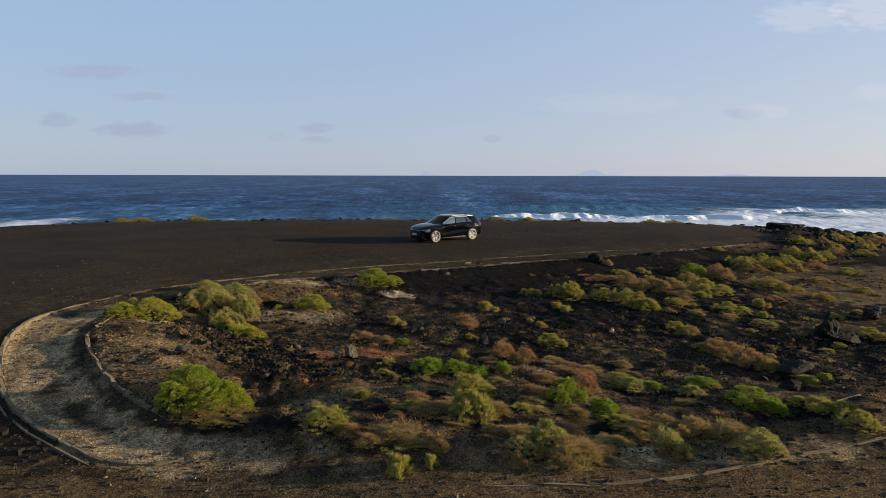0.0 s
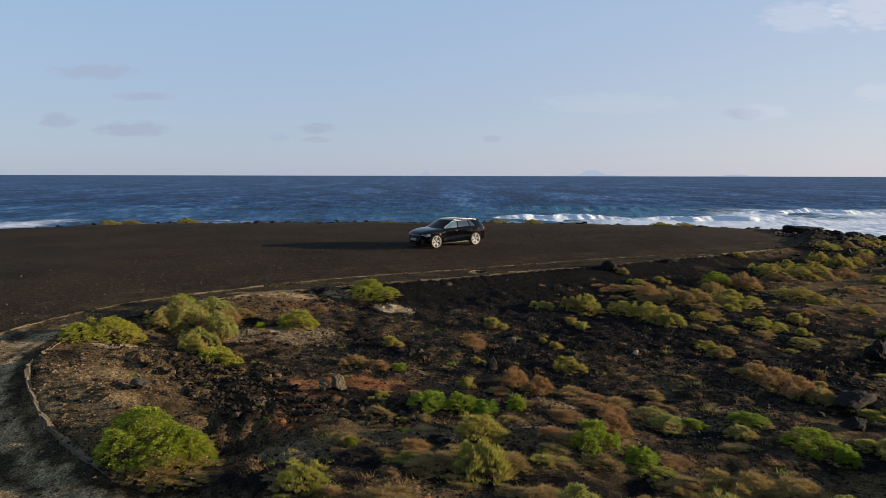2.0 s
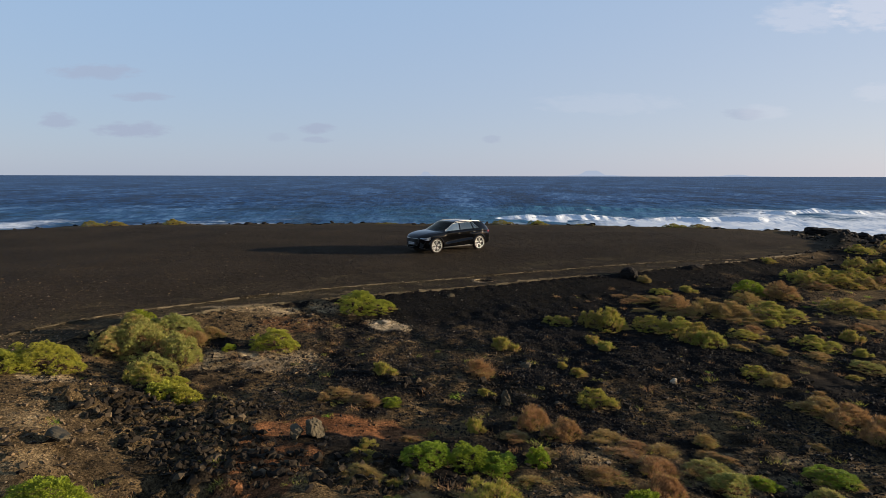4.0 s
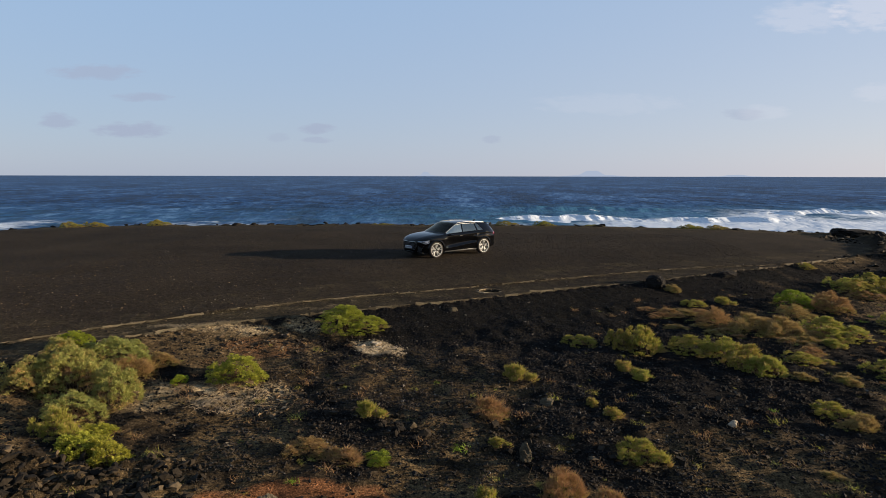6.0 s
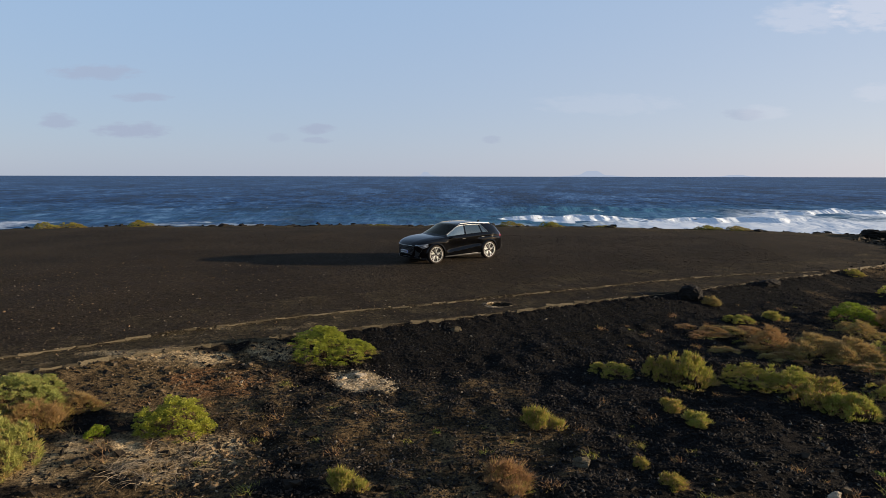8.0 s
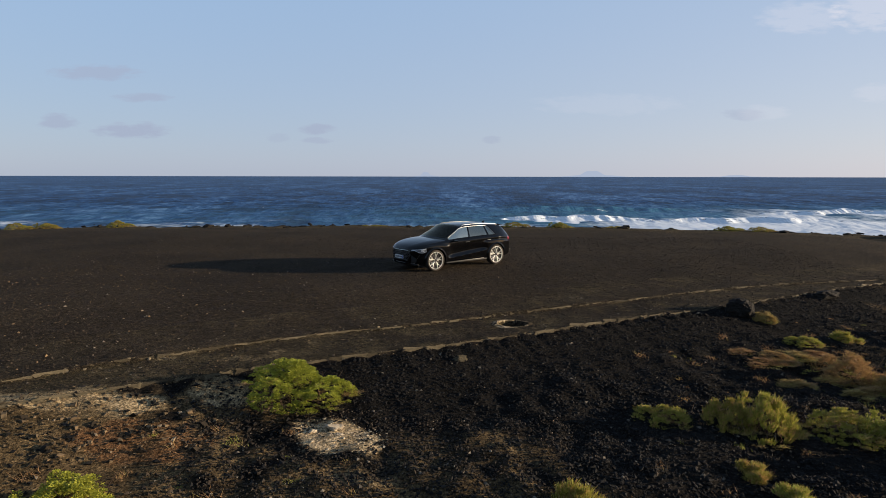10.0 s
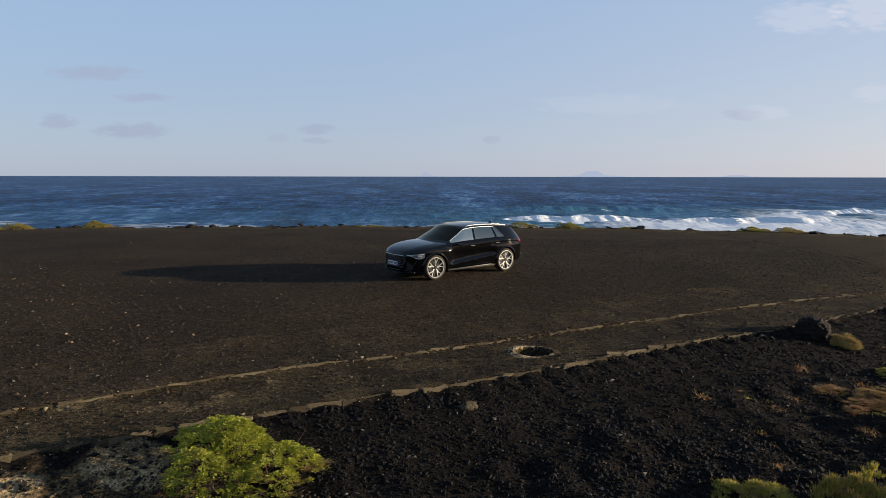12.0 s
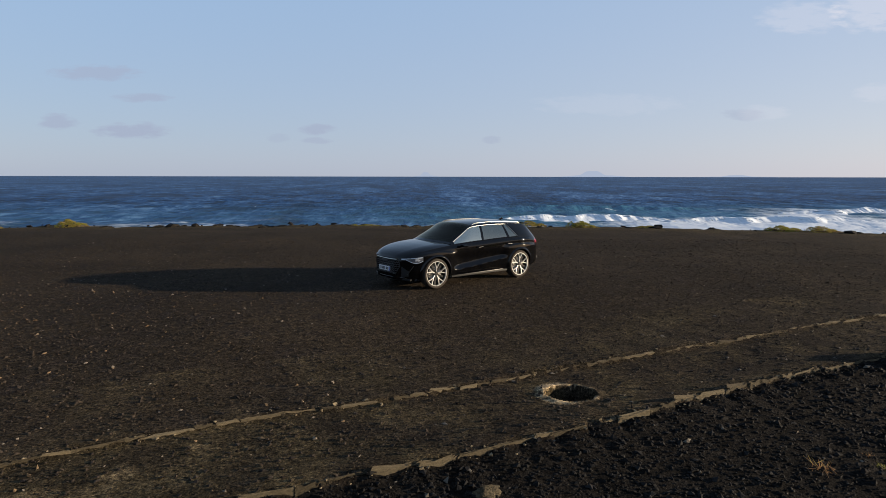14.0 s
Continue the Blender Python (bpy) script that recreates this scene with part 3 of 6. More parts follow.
    paint(me, "zone", np.column_stack([field * 1.0, np.clip(np.maximum(np.maximum(wheel_marks, verge), edge_grass), 0, 1), sand]))
    d_out, d_in = near_line(x, y, KERB_FAR), near_line(x, y, KERB_NEAR)
    # dust stops short of the inner kerb, painting in its shadow band
    tan = np.where(track & ~field, smooth(19.5, 16, y) * smooth(0.25, 0.55, d_in + 0.10 * wave_noise(x, y, 0.8, 29, 3)) * (0.78 + 0.25 * wave_noise(x, y, 1.5, 26, 3) + 0.30 * wave_noise(d_out * 3.0, (x - y) * 0.35, 1.5, 16, 2) - 0.45 * np.exp(-((d_out - 0.75) / 0.32) ** 2) * (0.6 + 0.6 * wave_noise(x, y, 1.2, 27, 2))), 0) * (x < 0)
    tan = np.maximum(tan, np.where(track & ~field, smooth(-0.5, -3, x) * smooth(17.5, 21, y) * (0.14 + 0.3 * wave_noise(x, y, 1.3, 28, 3)), 0))
    for cx, cy, rx, ry, k in ((-5.8, 22.7, 1.6, 0.4, 0.6), (-1.0, 21.6, 1.0, 0.5, 0.32), (-3.4, 23.35, 1.1, 0.45, 0.5), (-2.8, 12.2, 1.0, 0.5, 0.45), (-6.0, 10.4, 1.5, 0.7, 0.62), (-4.2, 10.0, 2.2, 0.7, 0.52), (-2.4, 9.9, 1.6, 0.6, 0.36), (-4.3, 19.4, 1.3, 0.8, 0.6), (-6.0, 19.1, 1.0, 0.9, 0.6), (-7.3, 13.9, 1.4, 1.9, 0.3), (3.4, 15.0, 2.2, 1.0, 0.22), (6.2, 14.6, 2.4, 1.0, 0.3), (5.5, 9.9, 4.0, 0.6, 0.5)):
        tan = np.maximum(tan, k * blob(x, y, cx, cy, rx, ry, 14))
    paint(me, "soil", np.column_stack([red, brown, np.clip(tan, 0, 1)]))
    ob = finish("ground", me, GROUND, smooth_angle=75)
    tagged(ob, "dark volcanic gravel flat above a rough black lava field", "ground", kind="structure")


def build_sea():
    ys = np.concatenate([np.arange(50, 190, 1.1), 190 * 1.022 ** np.arange(0, 152)])
    ys = ys[ys < 4950]
    ys = np.append(ys, 4960)
    us = np.linspace(-1, 1, 300)
    Y, U = np.meshgrid(ys, us, indexing="ij")
    X = U * (Y * 1.15 + 60)
    x, y = X.ravel(), Y.ravel()
    far = 1 / (1 + (y / 380.0) ** 2)
    z = SEA + far * (0.30 * wave_noise(x * 0.45, y, 17, 31, 3) + 0.14 * wave_noise(x * 0.8, y, 4.5, 32, 2))
    run = y + 6 * wave_noise(x, y * 0.3, 34, 34, 3)
    foam = 0.95 * smooth(126, 102, run) * smooth(6, 40, x)
    foam = np.maximum(foam, smooth(116, 100, run) * (0.42 + 0.35 * wave_noise(x, y * 0.2, 26, 33, 2)))
    foam = np.maximum(foam, 0.8 * smooth(170, 120, run) * smooth(62, 95, x))
    foam = np.maximum(foam, 0.45 * np.exp(-((x + 27) / 9) ** 2 - ((y - 112) / 6) ** 2))
    foam = np.maximum(foam, smooth(175, 118, run) * smooth(30, 62, x) * (0.62 + 0.25 * wave_noise(x, y * 0.6, 18, 36, 3)))
    foam = np.maximum(foam, 0.55 * np.exp(-((x - 22) / 16) ** 2 - ((y - 119) / 8) ** 2))
    tint = smooth(190, 105, run) * (0.35 + 0.65 * smooth(-30, 20, x))
    me = raw_mesh("water", np.column_stack([x, y, z]), grid_faces(len(ys), len(us)))
    paint(me, "foam", np.column_stack([foam, tint, 0 * x]))
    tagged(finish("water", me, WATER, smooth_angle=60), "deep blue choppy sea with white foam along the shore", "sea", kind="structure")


def build_breaker(x0, x1, y0, tall, slope, seed, label, froth=1.0):
    """A wave that breaks: a smooth back, a ragged crest and a face of tumbling foam that runs out flat in front."""
    n, m = 420, 26
    us, vs = np.meshgrid(np.linspace(0, 1, n), np.linspace(0, 1, m))
    x = x0 + (x1 - x0) * us
    env = np.clip(np.sin(np.pi * us), 0, 1) ** 0.5 * np.clip(0.85 + 0.35 * wave_noise(x, 0 * x + seed, 13, seed, 4), 0.25, 1.3)
    across = np.interp(vs, [0, 0.30, 0.36, 0.44, 0.62, 1.0], [6.5, 0.9, 0.0, -0.7, -2.6, -7.5])
    rise = np.interp(vs, [0, 0.12, 0.30, 0.36, 0.44, 0.52, 0.62, 0.78, 1.0], [0, 0.22, 0.90, 1.0, 0.80, 0.52, 0.32, 0.15, 0.0])
    white = np.interp(vs, [0, 0.22, 0.33, 0.40, 0.8, 1.0], [0, 0.05, 0.75, 1.0, 0.95, 0.55]) * froth
    tumble = wave_noise(x * 0.45, across * 1.3, 1.0, seed + 3, 5) * np.interp(vs, [0, 0.28, 0.4, 0.7, 1.0], [0.1, 0.5, 1.0, 0.7, 0.1])
    y = y0 + slope * (x - x0) + across + 0.5 * tumble * froth + 1.6 * wave_noise(x, 0 * x, 12, seed + 5, 3)
    z = SEA - 0.3 + (tall * env + 0.3) * rise + 0.07 * tall * env * tumble * froth
    me = raw_mesh("breaking_wave", np.column_stack([x.ravel(), y.ravel(), z.ravel()]), grid_faces(m, n))
    paint(me, "foam", np.column_stack([np.clip(white * (0.85 + 0.3 * env), 0, 1).ravel(), np.ones(n * m), np.zeros(n * m)]))
    tagged(finish("breaking_wave", me, WATER, smooth_angle=80), label, "wave")


def rock_cloud(name, pts, sizes, material, seed, flat=0.7, label="", category="stones", small=False, block=False):
    """Many loose angular stones in one mesh."""
    rng = np.random.default_rng(seed)
    p = (1 + 5 ** 0.5) / 2
    base = np.array([(-1, p, 0), (1, p, 0), (-1, -p, 0), (1, -p, 0), (0, -1, p), (0, 1, p), (0, -1, -p), (0, 1, -p), (p, 0, -1), (p, 0, 1), (-p, 0, -1), (-p, 0, 1)]) / 1.9
    tri = np.array([(0, 11, 5), (0, 5, 1), (0, 1, 7), (0, 7, 10), (0, 10, 11), (1, 5, 9), (5, 11, 4), (11, 10, 2), (10, 7, 6), (7, 1, 8), (3, 9, 4), (3, 4, 2), (3, 2, 6), (3, 6, 8), (3, 8, 9), (4, 9, 5), (2, 4, 11), (6, 2, 10), (8, 6, 7), (9, 8, 1)])
    if block:
        base = np.array([(a, b, c) for a in (-1, 1) for b in (-1, 1) for c in (-1, 1)]) * 0.72
        tri = np.array([(0, 1, 3), (0, 3, 2), (4, 6, 7), (4, 7, 5), (0, 4, 5), (0, 5, 1), (2, 3, 7), (2, 7, 6), (0, 2, 6), (0, 6, 4), (1, 5, 7), (1, 7, 3)])
    if small:
        base = np.array([(1, 0, 0), (0, 1, 0), (-1, 0, 0), (0, -1, 0), (0, 0, 1), (0, 0, -1)]) * 1.0
        tri = np.array([(0, 1, 4), (1, 2, 4), (2, 3, 4), (3, 0, 4), (1, 0, 5), (2, 1, 5), (3, 2, 5), (0, 3, 5)])
    n, nv = len(pts), len(base)
    v = base[None] * rng.uniform(0.45, 1.35, (n, nv, 1)) * rng.uniform(0.4, 1.55, (n, 1, 3))
    a = rng.uniform(0, 6.283, n)
    c, s = np.cos(a)[:, None], np.sin(a)[:, None]
    b = rng.uniform(0, 6.283, n)
    cb, sb = np.cos(b)[:, None], np.sin(b)[:, None]
    v = np.stack([v[..., 0], v[..., 1] * cb - v[..., 2] * sb, v[..., 1] * sb + v[..., 2] * cb], -1)
    v = np.stack([v[..., 0] * c - v[..., 1] * s, v[..., 0] * s + v[..., 1] * c, v[..., 2] * flat], -1)
    v = v * np.asarray(sizes)[:, None, None] * 0.5 + np.asarray(pts)[:, None, :]
    f = (tri[None] + nv * np.arange(n)[:, None, None]).reshape(-1, 3)
    me = raw_mesh(name, v.reshape(-1, 3), f)
    ob = finish(name, me, material)
    return tagged(ob, label, category, kind="stuff")


def strew(n, x0, x1, y0, y1, keep, seed):
    rng = np.random.default_rng(seed)
    x, y = rng.uniform(x0, x1, n), rng.uniform(y0, y1, n)
    ok = keep(x, y)
    return x[ok], y[ok]


def build_loose_stones():
    on_field = lambda x, y: inside(x, y, FIELD)
    rng = np.random.default_rng(4)
    # cinders of the lava field, thickest on the bank below the track
    bare_soil = lambda x, y: (blob(x, y, -1.5, 15.9, 1.7, 0.55) > 0.4) | (blob(x, y, -2.95, 13.9, 1.0, 0.95) > 0.5) | (blob(x, y, -2.9, 15.6, 0.9, 0.5) > 0.5)
    clump = lambda x, y: on_field(x, y) & (~bare_soil(x, y) | (rng.random(x.shape) < 0.2)) & (wave_noise(x, y, 3.4, 41, 3) + 0.5 * smooth(3, -2, np.abs(x - 2) - 4) * smooth(18, 22, y) > rng.uniform(-0.9, 0.6, x.shape)) & ((blob(x, y, -1.5, 22.4, 0.62, 0.5) < 0.4) | (rng.random(x.shape) < 0.2)) & (blob(x, y, -6.0, 22.6, 1.4, 0.5) < 0.3) & (blob(x, y, -7.3, 13.9, 1.4, 1.9) < 0.6)
    x, y = strew(85000, -9.5, 15, 10.0, 31, clump, 5)
    more = strew(34000, 2.0, 15.0, 15.0, 25.0, clump, 6)
    x, y = np.append(x, more[0]), np.append(y, more[1])
    s = 0.020 + 0.042 * rng.random(len(x)) ** 2.6
    rock_cloud("cinder_stones", np.column_stack([x, y, height(x, y) + s * 0.14]), s * 1.5, CINDER, 6, small=True, label="black volcanic cinders strewn over the lava field")
    x, y = strew(26000, -9, 24, 11, 36, lambda x, y: on_field(x, y) & (~bare_soil(x, y) | (rng.random(x.shape) < 0.3)) & ((near_line(x, y, KERB_NEAR) > 6.0) | (x < -2)) & (wave_noise(x, y, 4.2, 43, 3) > rng.uniform(-0.4, 0.9, x.shape)), 7)
    s = 0.03 + 0.13 * rng.random(len(x)) ** 4
    rock_cloud("lava_rubble", np.column_stack([x, y, height(x, y) + s * 0.1]), s, RUBBLE, 8, block=True, label="dark angular lava rubble")
    # the bank below the track: close-packed fine black cinders
    x, y = strew(95000, -2.6, 19.0, 20.5, 36, lambda x, y: on_field(x, y) & (near_line(x, y, EDGE) < 5.0) & ((blob(x, y, -1.5, 22.4, 0.62, 0.5) < 0.7) | (rng.random(x.shape) < 0.16)), 17)
    s = 0.013 + 0.028 * rng.random(len(x)) ** 2
    rock_cloud("bank_cinders", np.column_stack([x, y, height(x, y) + s * 0.16]), s * 1.5, CINDER, 21, small=True, label="close-packed fine black cinders on the bank")
    # grey-brown chips mixed into the cinders below the sandy patch
    x, y = strew(30000, -4, 6.5, 16.5, 23.2, lambda x, y: on_field(x, y) & (blob(x, y, -1.5, 22.4, 0.62, 0.5) < 0.5) & (wave_noise(x, y, 1.8, 47, 3) + smooth(4.5, 1.0, x) > rng.uniform(-0.2, 1.5, x.shape)), 35)
    s = 0.018 + 0.032 * rng.random(len(x)) ** 2.5
    rock_cloud("lava_chips", np.column_stack([x, y, height(x, y) + s * 0.2]), s * 1.5, PEBBLE, 36, small=True, label="grey-brown lava chips mixed with black cinders")
    # heaps of larger black rubble
    xs, ys = [], []
    for cx, cy, rx, ry, n in ((-4.6, 14.9, 1.3, 1.0, 900), (-3.4, 13.9, 1.4, 0.6, 400), (-6.0, 15.6, 1.3, 0.7, 500), (-5.0, 16.3, 1.4, 0.7, 350), (-1.2, 13.8, 1.1, 0.7, 300), (13.5, 18.5, 2.5, 1.6, 200), (21, 34, 4, 3, 240), (28, 44, 3.5, 3.5, 260), (26, 37, 4, 3, 220), (0.5, 18.3, 1.6, 1.0, 160)):
        a, r = rng.uniform(0, 6.283, n), rng.random(n) ** 0.6
        xs.append(cx + rx * r * np.cos(a)), ys.append(cy + ry * r * np.sin(a))
    x, y = np.concatenate(xs), np.concatenate(ys)
    s = 0.03 + 0.13 * rng.random(len(x)) ** 3
    s = s * (1 + 0.9 * smooth(18, 26, x))
    rock_cloud("lava_boulders", np.column_stack([x, y, height(x, y) + s * 0.18]), s * 1.2, RUBBLE, 9, 0.8, label="heaped rough black lava blocks")
    # brown rubble on the island inside the bend and by the bank
    x, y = strew(30000, -9.6, 9, 9.5, 23.6, lambda x, y: on_field(x, y) & (np.maximum(blob(x, y, -7.4, 14.2, 1.6, 2.1), np.maximum(blob(x, y, -5.2, 22.3, 2.0, 0.8), np.maximum(0.5 * blob(x, y, 4, 14, 3, 1.2), blob(x, y, -3.6, 19.4, 1.2, 0.8)))) > rng.random(x.shape)), 11)
    s = 0.016 + 0.055 * rng.random(len(x)) ** 4
    rock_cloud("brown_rubble", np.column_stack([x, y, height(x, y) + s * 0.15]), s * 1.4, TUFF, 12, block=True, label="pale brown stone chips on bare soil")
    # pebbles on the gravel flat and the tracks
    bare = lambda x, y: ~on_field(x, y) & (y < coast(x) - 0.4) & (rng.random(x.shape) < 0.35 + 0.65 * smooth(47, 30, y)) & (np.hypot((x - HOLE[0]) / 0.36, (y - HOLE[1]) / 0.31) > 1.15)
    x, y = strew(100000, -15, 16, 22, 46, bare, 13)
    s = 0.012 + 0.032 * rng.random(len(x)) ** 3
    rock_cloud("gravel_pebbles", np.column_stack([x, y, height(x, y) + s * 0.12]), s * 1.5, PEBBLE, 14, small=True, label="loose pebbles scattered over dark gravel")
    x, y = strew(4200, -17, 6, 18, 38, lambda x, y: bare(x, y) & (rng.random(x.shape) < 0.06 + 0.6 * smooth(0, -10, x) * smooth(38, 26, y)), 33)
    s = 0.016 + 0.034 * rng.random(len(x)) ** 2
    rock_cloud("pale_pebbles", np.column_stack([x, y, height(x, y) + s * 0.15]), s * 1.4, TUFF, 34, small=True, label="pale brown pebbles lying on dark gravel")
    x, y = strew(30000, -14, 12, 7.0, 20, lambda x, y: ~on_field(x, y) & ~(inside(x, y, TRACK) & (rng.random(x.shape) < 0.8)), 15)
    s = 0.012 + 0.05 * rng.random(len(x)) ** 4
    rock_cloud("track_pebbles", np.column_stack([x, y, height(x, y) + s * 0.12]), s * 1.5, PEBBLE, 16, small=True, label="small stones lying along the dirt track")
    x, y = strew(5200, -13, -4, 9, 20, lambda x, y: inside(x, y, TRACK) | (blob(x, y, -5.0, 10.2, 2.6, 0.9) > 0.4), 24)
    s = 0.014 + 0.05 * rng.random(len(x)) ** 3
    rock_cloud("track_chips", np.column_stack([x, y, height(x, y) + s * 0.1]), s * 1.4, TUFF, 25, small=True, label="brown stone chips on the dusty track")
    # angular blocks tipped outside the bend
    pick = KERB_FAR[(KERB_FAR[:, 1] < 15.5) & (KERB_FAR[:, 1] > 10.2)]
    pick = pick[rng.integers(0, len(pick), 260)]
    away = rng.uniform(0.35, 1.7, 260)
    x, y = pick[:, 0] - 0.70 * away + rng.normal(0, 0.15, 260), pick[:, 1] - 0.72 * away + rng.normal(0, 0.15, 260)
    s = 0.03 + 0.15 * rng.random(260) ** 2.5
    rock_cloud("tipped_blocks", np.column_stack([x, y, height(x, y) + s * 0.15]), s, RUBBLE, 29, 0.8, block=True, label="dark angular blocks tipped beside the bend")
    # chips broken off the kerbs
    x, y = [], []
    for line in (KERB_FAR[(KERB_FAR[:, 1] > 19) & (KERB_FAR[:, 0] < 16)], KERB_NEAR[KERB_NEAR[:, 1] > 20]):
        pick = line[rng.integers(0, len(line), 420)]
        x.append(pick[:, 0] + rng.normal(0, 0.10, 420)), y.append(pick[:, 1] + rng.normal(0, 0.06, 420))
    x, y = np.concatenate(x), np.concatenate(y)
    s = 0.012 + 0.045 * rng.random(len(x)) ** 4
    rock_cloud("kerb_chips", np.column_stack([x, y, np.maximum(height(x, y), -0.22) + s * 0.12]), s, KERB_PALE, 27, block=True, label="pale chips broken off the old kerb")
    # crumbled limestone in the sand by the bush
    a, r = rng.uniform(0, 6.283, 320), rng.random(320) ** 0.7
    x, y = -1.5 + 0.8 * r * np.cos(a), 22.4 + 0.55 * r * np.sin(a)
    s = 0.008 + 0.035 * rng.random(320) ** 3
    rock_cloud("limestone_crumbs", np.column_stack([x, y, height(x, y) + s * 0.15]), s, BONE, 26, block=True, label="pale limestone crumbs around a bush")
    # broken rocks along the shore
    x = rng.uniform(-45, 34, 420)
    y = coast(x) + rng.normal(0.8, 0.9, 420)
    s = 0.10 + 0.42 * rng.random(420) ** 4
    rock_cloud("shore_rocks", np.column_stack([x, y, height(x, y) + s * 0.05]), s * 1.6, LAVA, 18, 0.4, label="black broken rocks along the shore edge")
    x, y = rng.uniform(30, 52, 420), rng.uniform(40, 62, 420)
    s = 0.22 + 0.75 * rng.random(420) ** 3
    rock_cloud("reef_rocks", np.column_stack([x, y, np.maximum(height(x, y), SEA) + 0.1 * s]), s, LAVA, 19, label="black lava rocks awash at the water's edge")


def boulder(name, at, size, material, seed, label, category="rock", turn=0.0, cut=(0.17, 0.33)):
    """One rough rock: a ball broken by facets and noise, sunk a little into the ground."""
    bm = bmesh.new()
    bmesh.ops.create_icosphere(bm, subdivisions=4, radius=0.5)
    rng = np.random.default_rng(seed)
    cuts = [(Vector(rng.normal(size=3)).normalized(), rng.uniform(*cut)) for _ in range(11)]
    off = Vector(rng.uniform(-9, 9, 3))
    for v in bm.verts:
        for nrm, dist in cuts:
            over = v.co.dot(nrm) - dist
            if over > 0:
                v.co -= nrm * over * 0.9
        v.co += v.co.normalized() * (0.045 * noise.fractal(v.co * 5 + off, 0.7, 2.1, 5) + 0.035 * noise.cell(v.co * 7 + off))
        v.co = Vector((v.co.x * size[0], v.co.y * size[1], v.co.z * size[2])) * 1.25
    ob = part(name, bm, material)
    z = float(height(np.array([at[0]]), np.array([at[1]]))[0])
    ob.matrix_basis = pose(at[0], at[1], z + size[2] * 0.30, 0, 0, turn)
    return tagged(ob, label, category)


def build_boulders():
    boulder("boulder", (8.12, 29.05), (0.6, 0.54, 0.46), LAVA, 51, "rounded dark boulder standing beside the track", cut=(0.32, 0.46))
    boulder("boulder", (11.9, 31.1), (0.95, 0.45, 0.34), LAVA, 2, "low flat-topped black rock at the track's edge", turn=10)
    boulder("boulder", (-2.28, 15.05), (0.36, 0.30, 0.50), GREYROCK, 3, "upright grey lichened stone on red soil")
    boulder("boulder", (-2.64, 14.92), (0.34, 0.28, 0.34), GREYROCK, 4, "small grey stone leaning on red soil", turn=40)
    boulder("boulder", (-6.45, 13.95), (0.85, 0.55, 0.26), GREYROCK, 5, "slanted weathered slab among black rubble", turn=-20, cut=(0.08, 0.26))
    boulder("boulder", (9.5, 14.1), (0.55, 0.45, 0.45), LAVA, 6, "large pointed black lava rock in the scrub")
    boulder("boulder", (10.1, 15.1), (1.35, 0.7, 0.42), LAVA, 7, "broad black lava rock in the scrub", turn=30)
    boulder("boulder", (13.6, 18.9), (0.75, 0.6, 0.85), LAVA, 23, "upright black lava rock in the scrub", cut=(0.22, 0.44))
    boulder("boulder", (13.8, 18.3), (1.0, 0.6, 0.42), LAVA, 9, "low black lava outcrop", turn=15)
    boulder("boulder", (17.0, 21.5), (1.0, 0.8, 0.6), LAVA, 10, "dark lava outcrop among low shrubs", turn=70)
    boulder("boulder", (6.05, 18.8), (0.2, 0.15, 0.2), BONE, 11, "small pale stone lying on black cinders")
    boulder("boulder", (-1.6, 22.6), (0.34, 0.22, 0.10), BONE, 12, "white limestone lump in pale sand")
    boulder("boulder", (-1.95, 22.5), (0.20, 0.15, 0.08), BONE, 13, "white limestone lump in pale sand", turn=50)
    boulder("boulder", (0.5, 25.15), (0.34, 0.16, 0.14), KERB, 15, "fallen kerb fragment lying on cinders", turn=25)
    boulder("boulder", (-0.7, 18.1), (0.3, 0.22, 0.26), LAVA, 16, "dark stone below a small bush")
    boulder("boulder", (1.6, 17.2), (0.28, 0.22, 0.42), GREYROCK, 17, "upright brownish stone between dry tufts")
    boulder("boulder", (2.4, 19.5), (0.3, 0.22, 0.24), GREYROCK, 18, "brownish stone on black cinders")
    boulder("coast_rock", (28.9, 47.9), (2.9, 1.2, 0.80), LAVA, 77, "long low black rock shelf on the coastal edge", cut=(0.30, 0.42))
    for i, (x, y, s) in enumerate(((29.6, 48.9, 0.85), (30.9, 48.3, 0.75), (32.2, 47.6, 0.75), (30.6, 44.6, 0.7), (32.0, 43.2, 0.8), (33.6, 43.8, 0.9), (28.6, 42.0, 0.6), (25.6, 37.4, 0.6), (28.4, 48.9, 0.7), (29.9, 47.9, 0.6), (31.4, 47.3, 0.7), (33.0, 46.4, 0.65), (27.4, 43.6, 0.5), (30.0, 45.6, 0.6), (31.8, 45.2, 0.55), (26.4, 39.6, 0.45), (34.4, 45.2, 0.7))):
        boulder("coast_rock", (x, y), (s * 1.6, s * 1.1, s * 0.8), LAVA, 30 + i, "rough black lava lump on the coastal edge", turn=37 * i, cut=(0.27, 0.45))


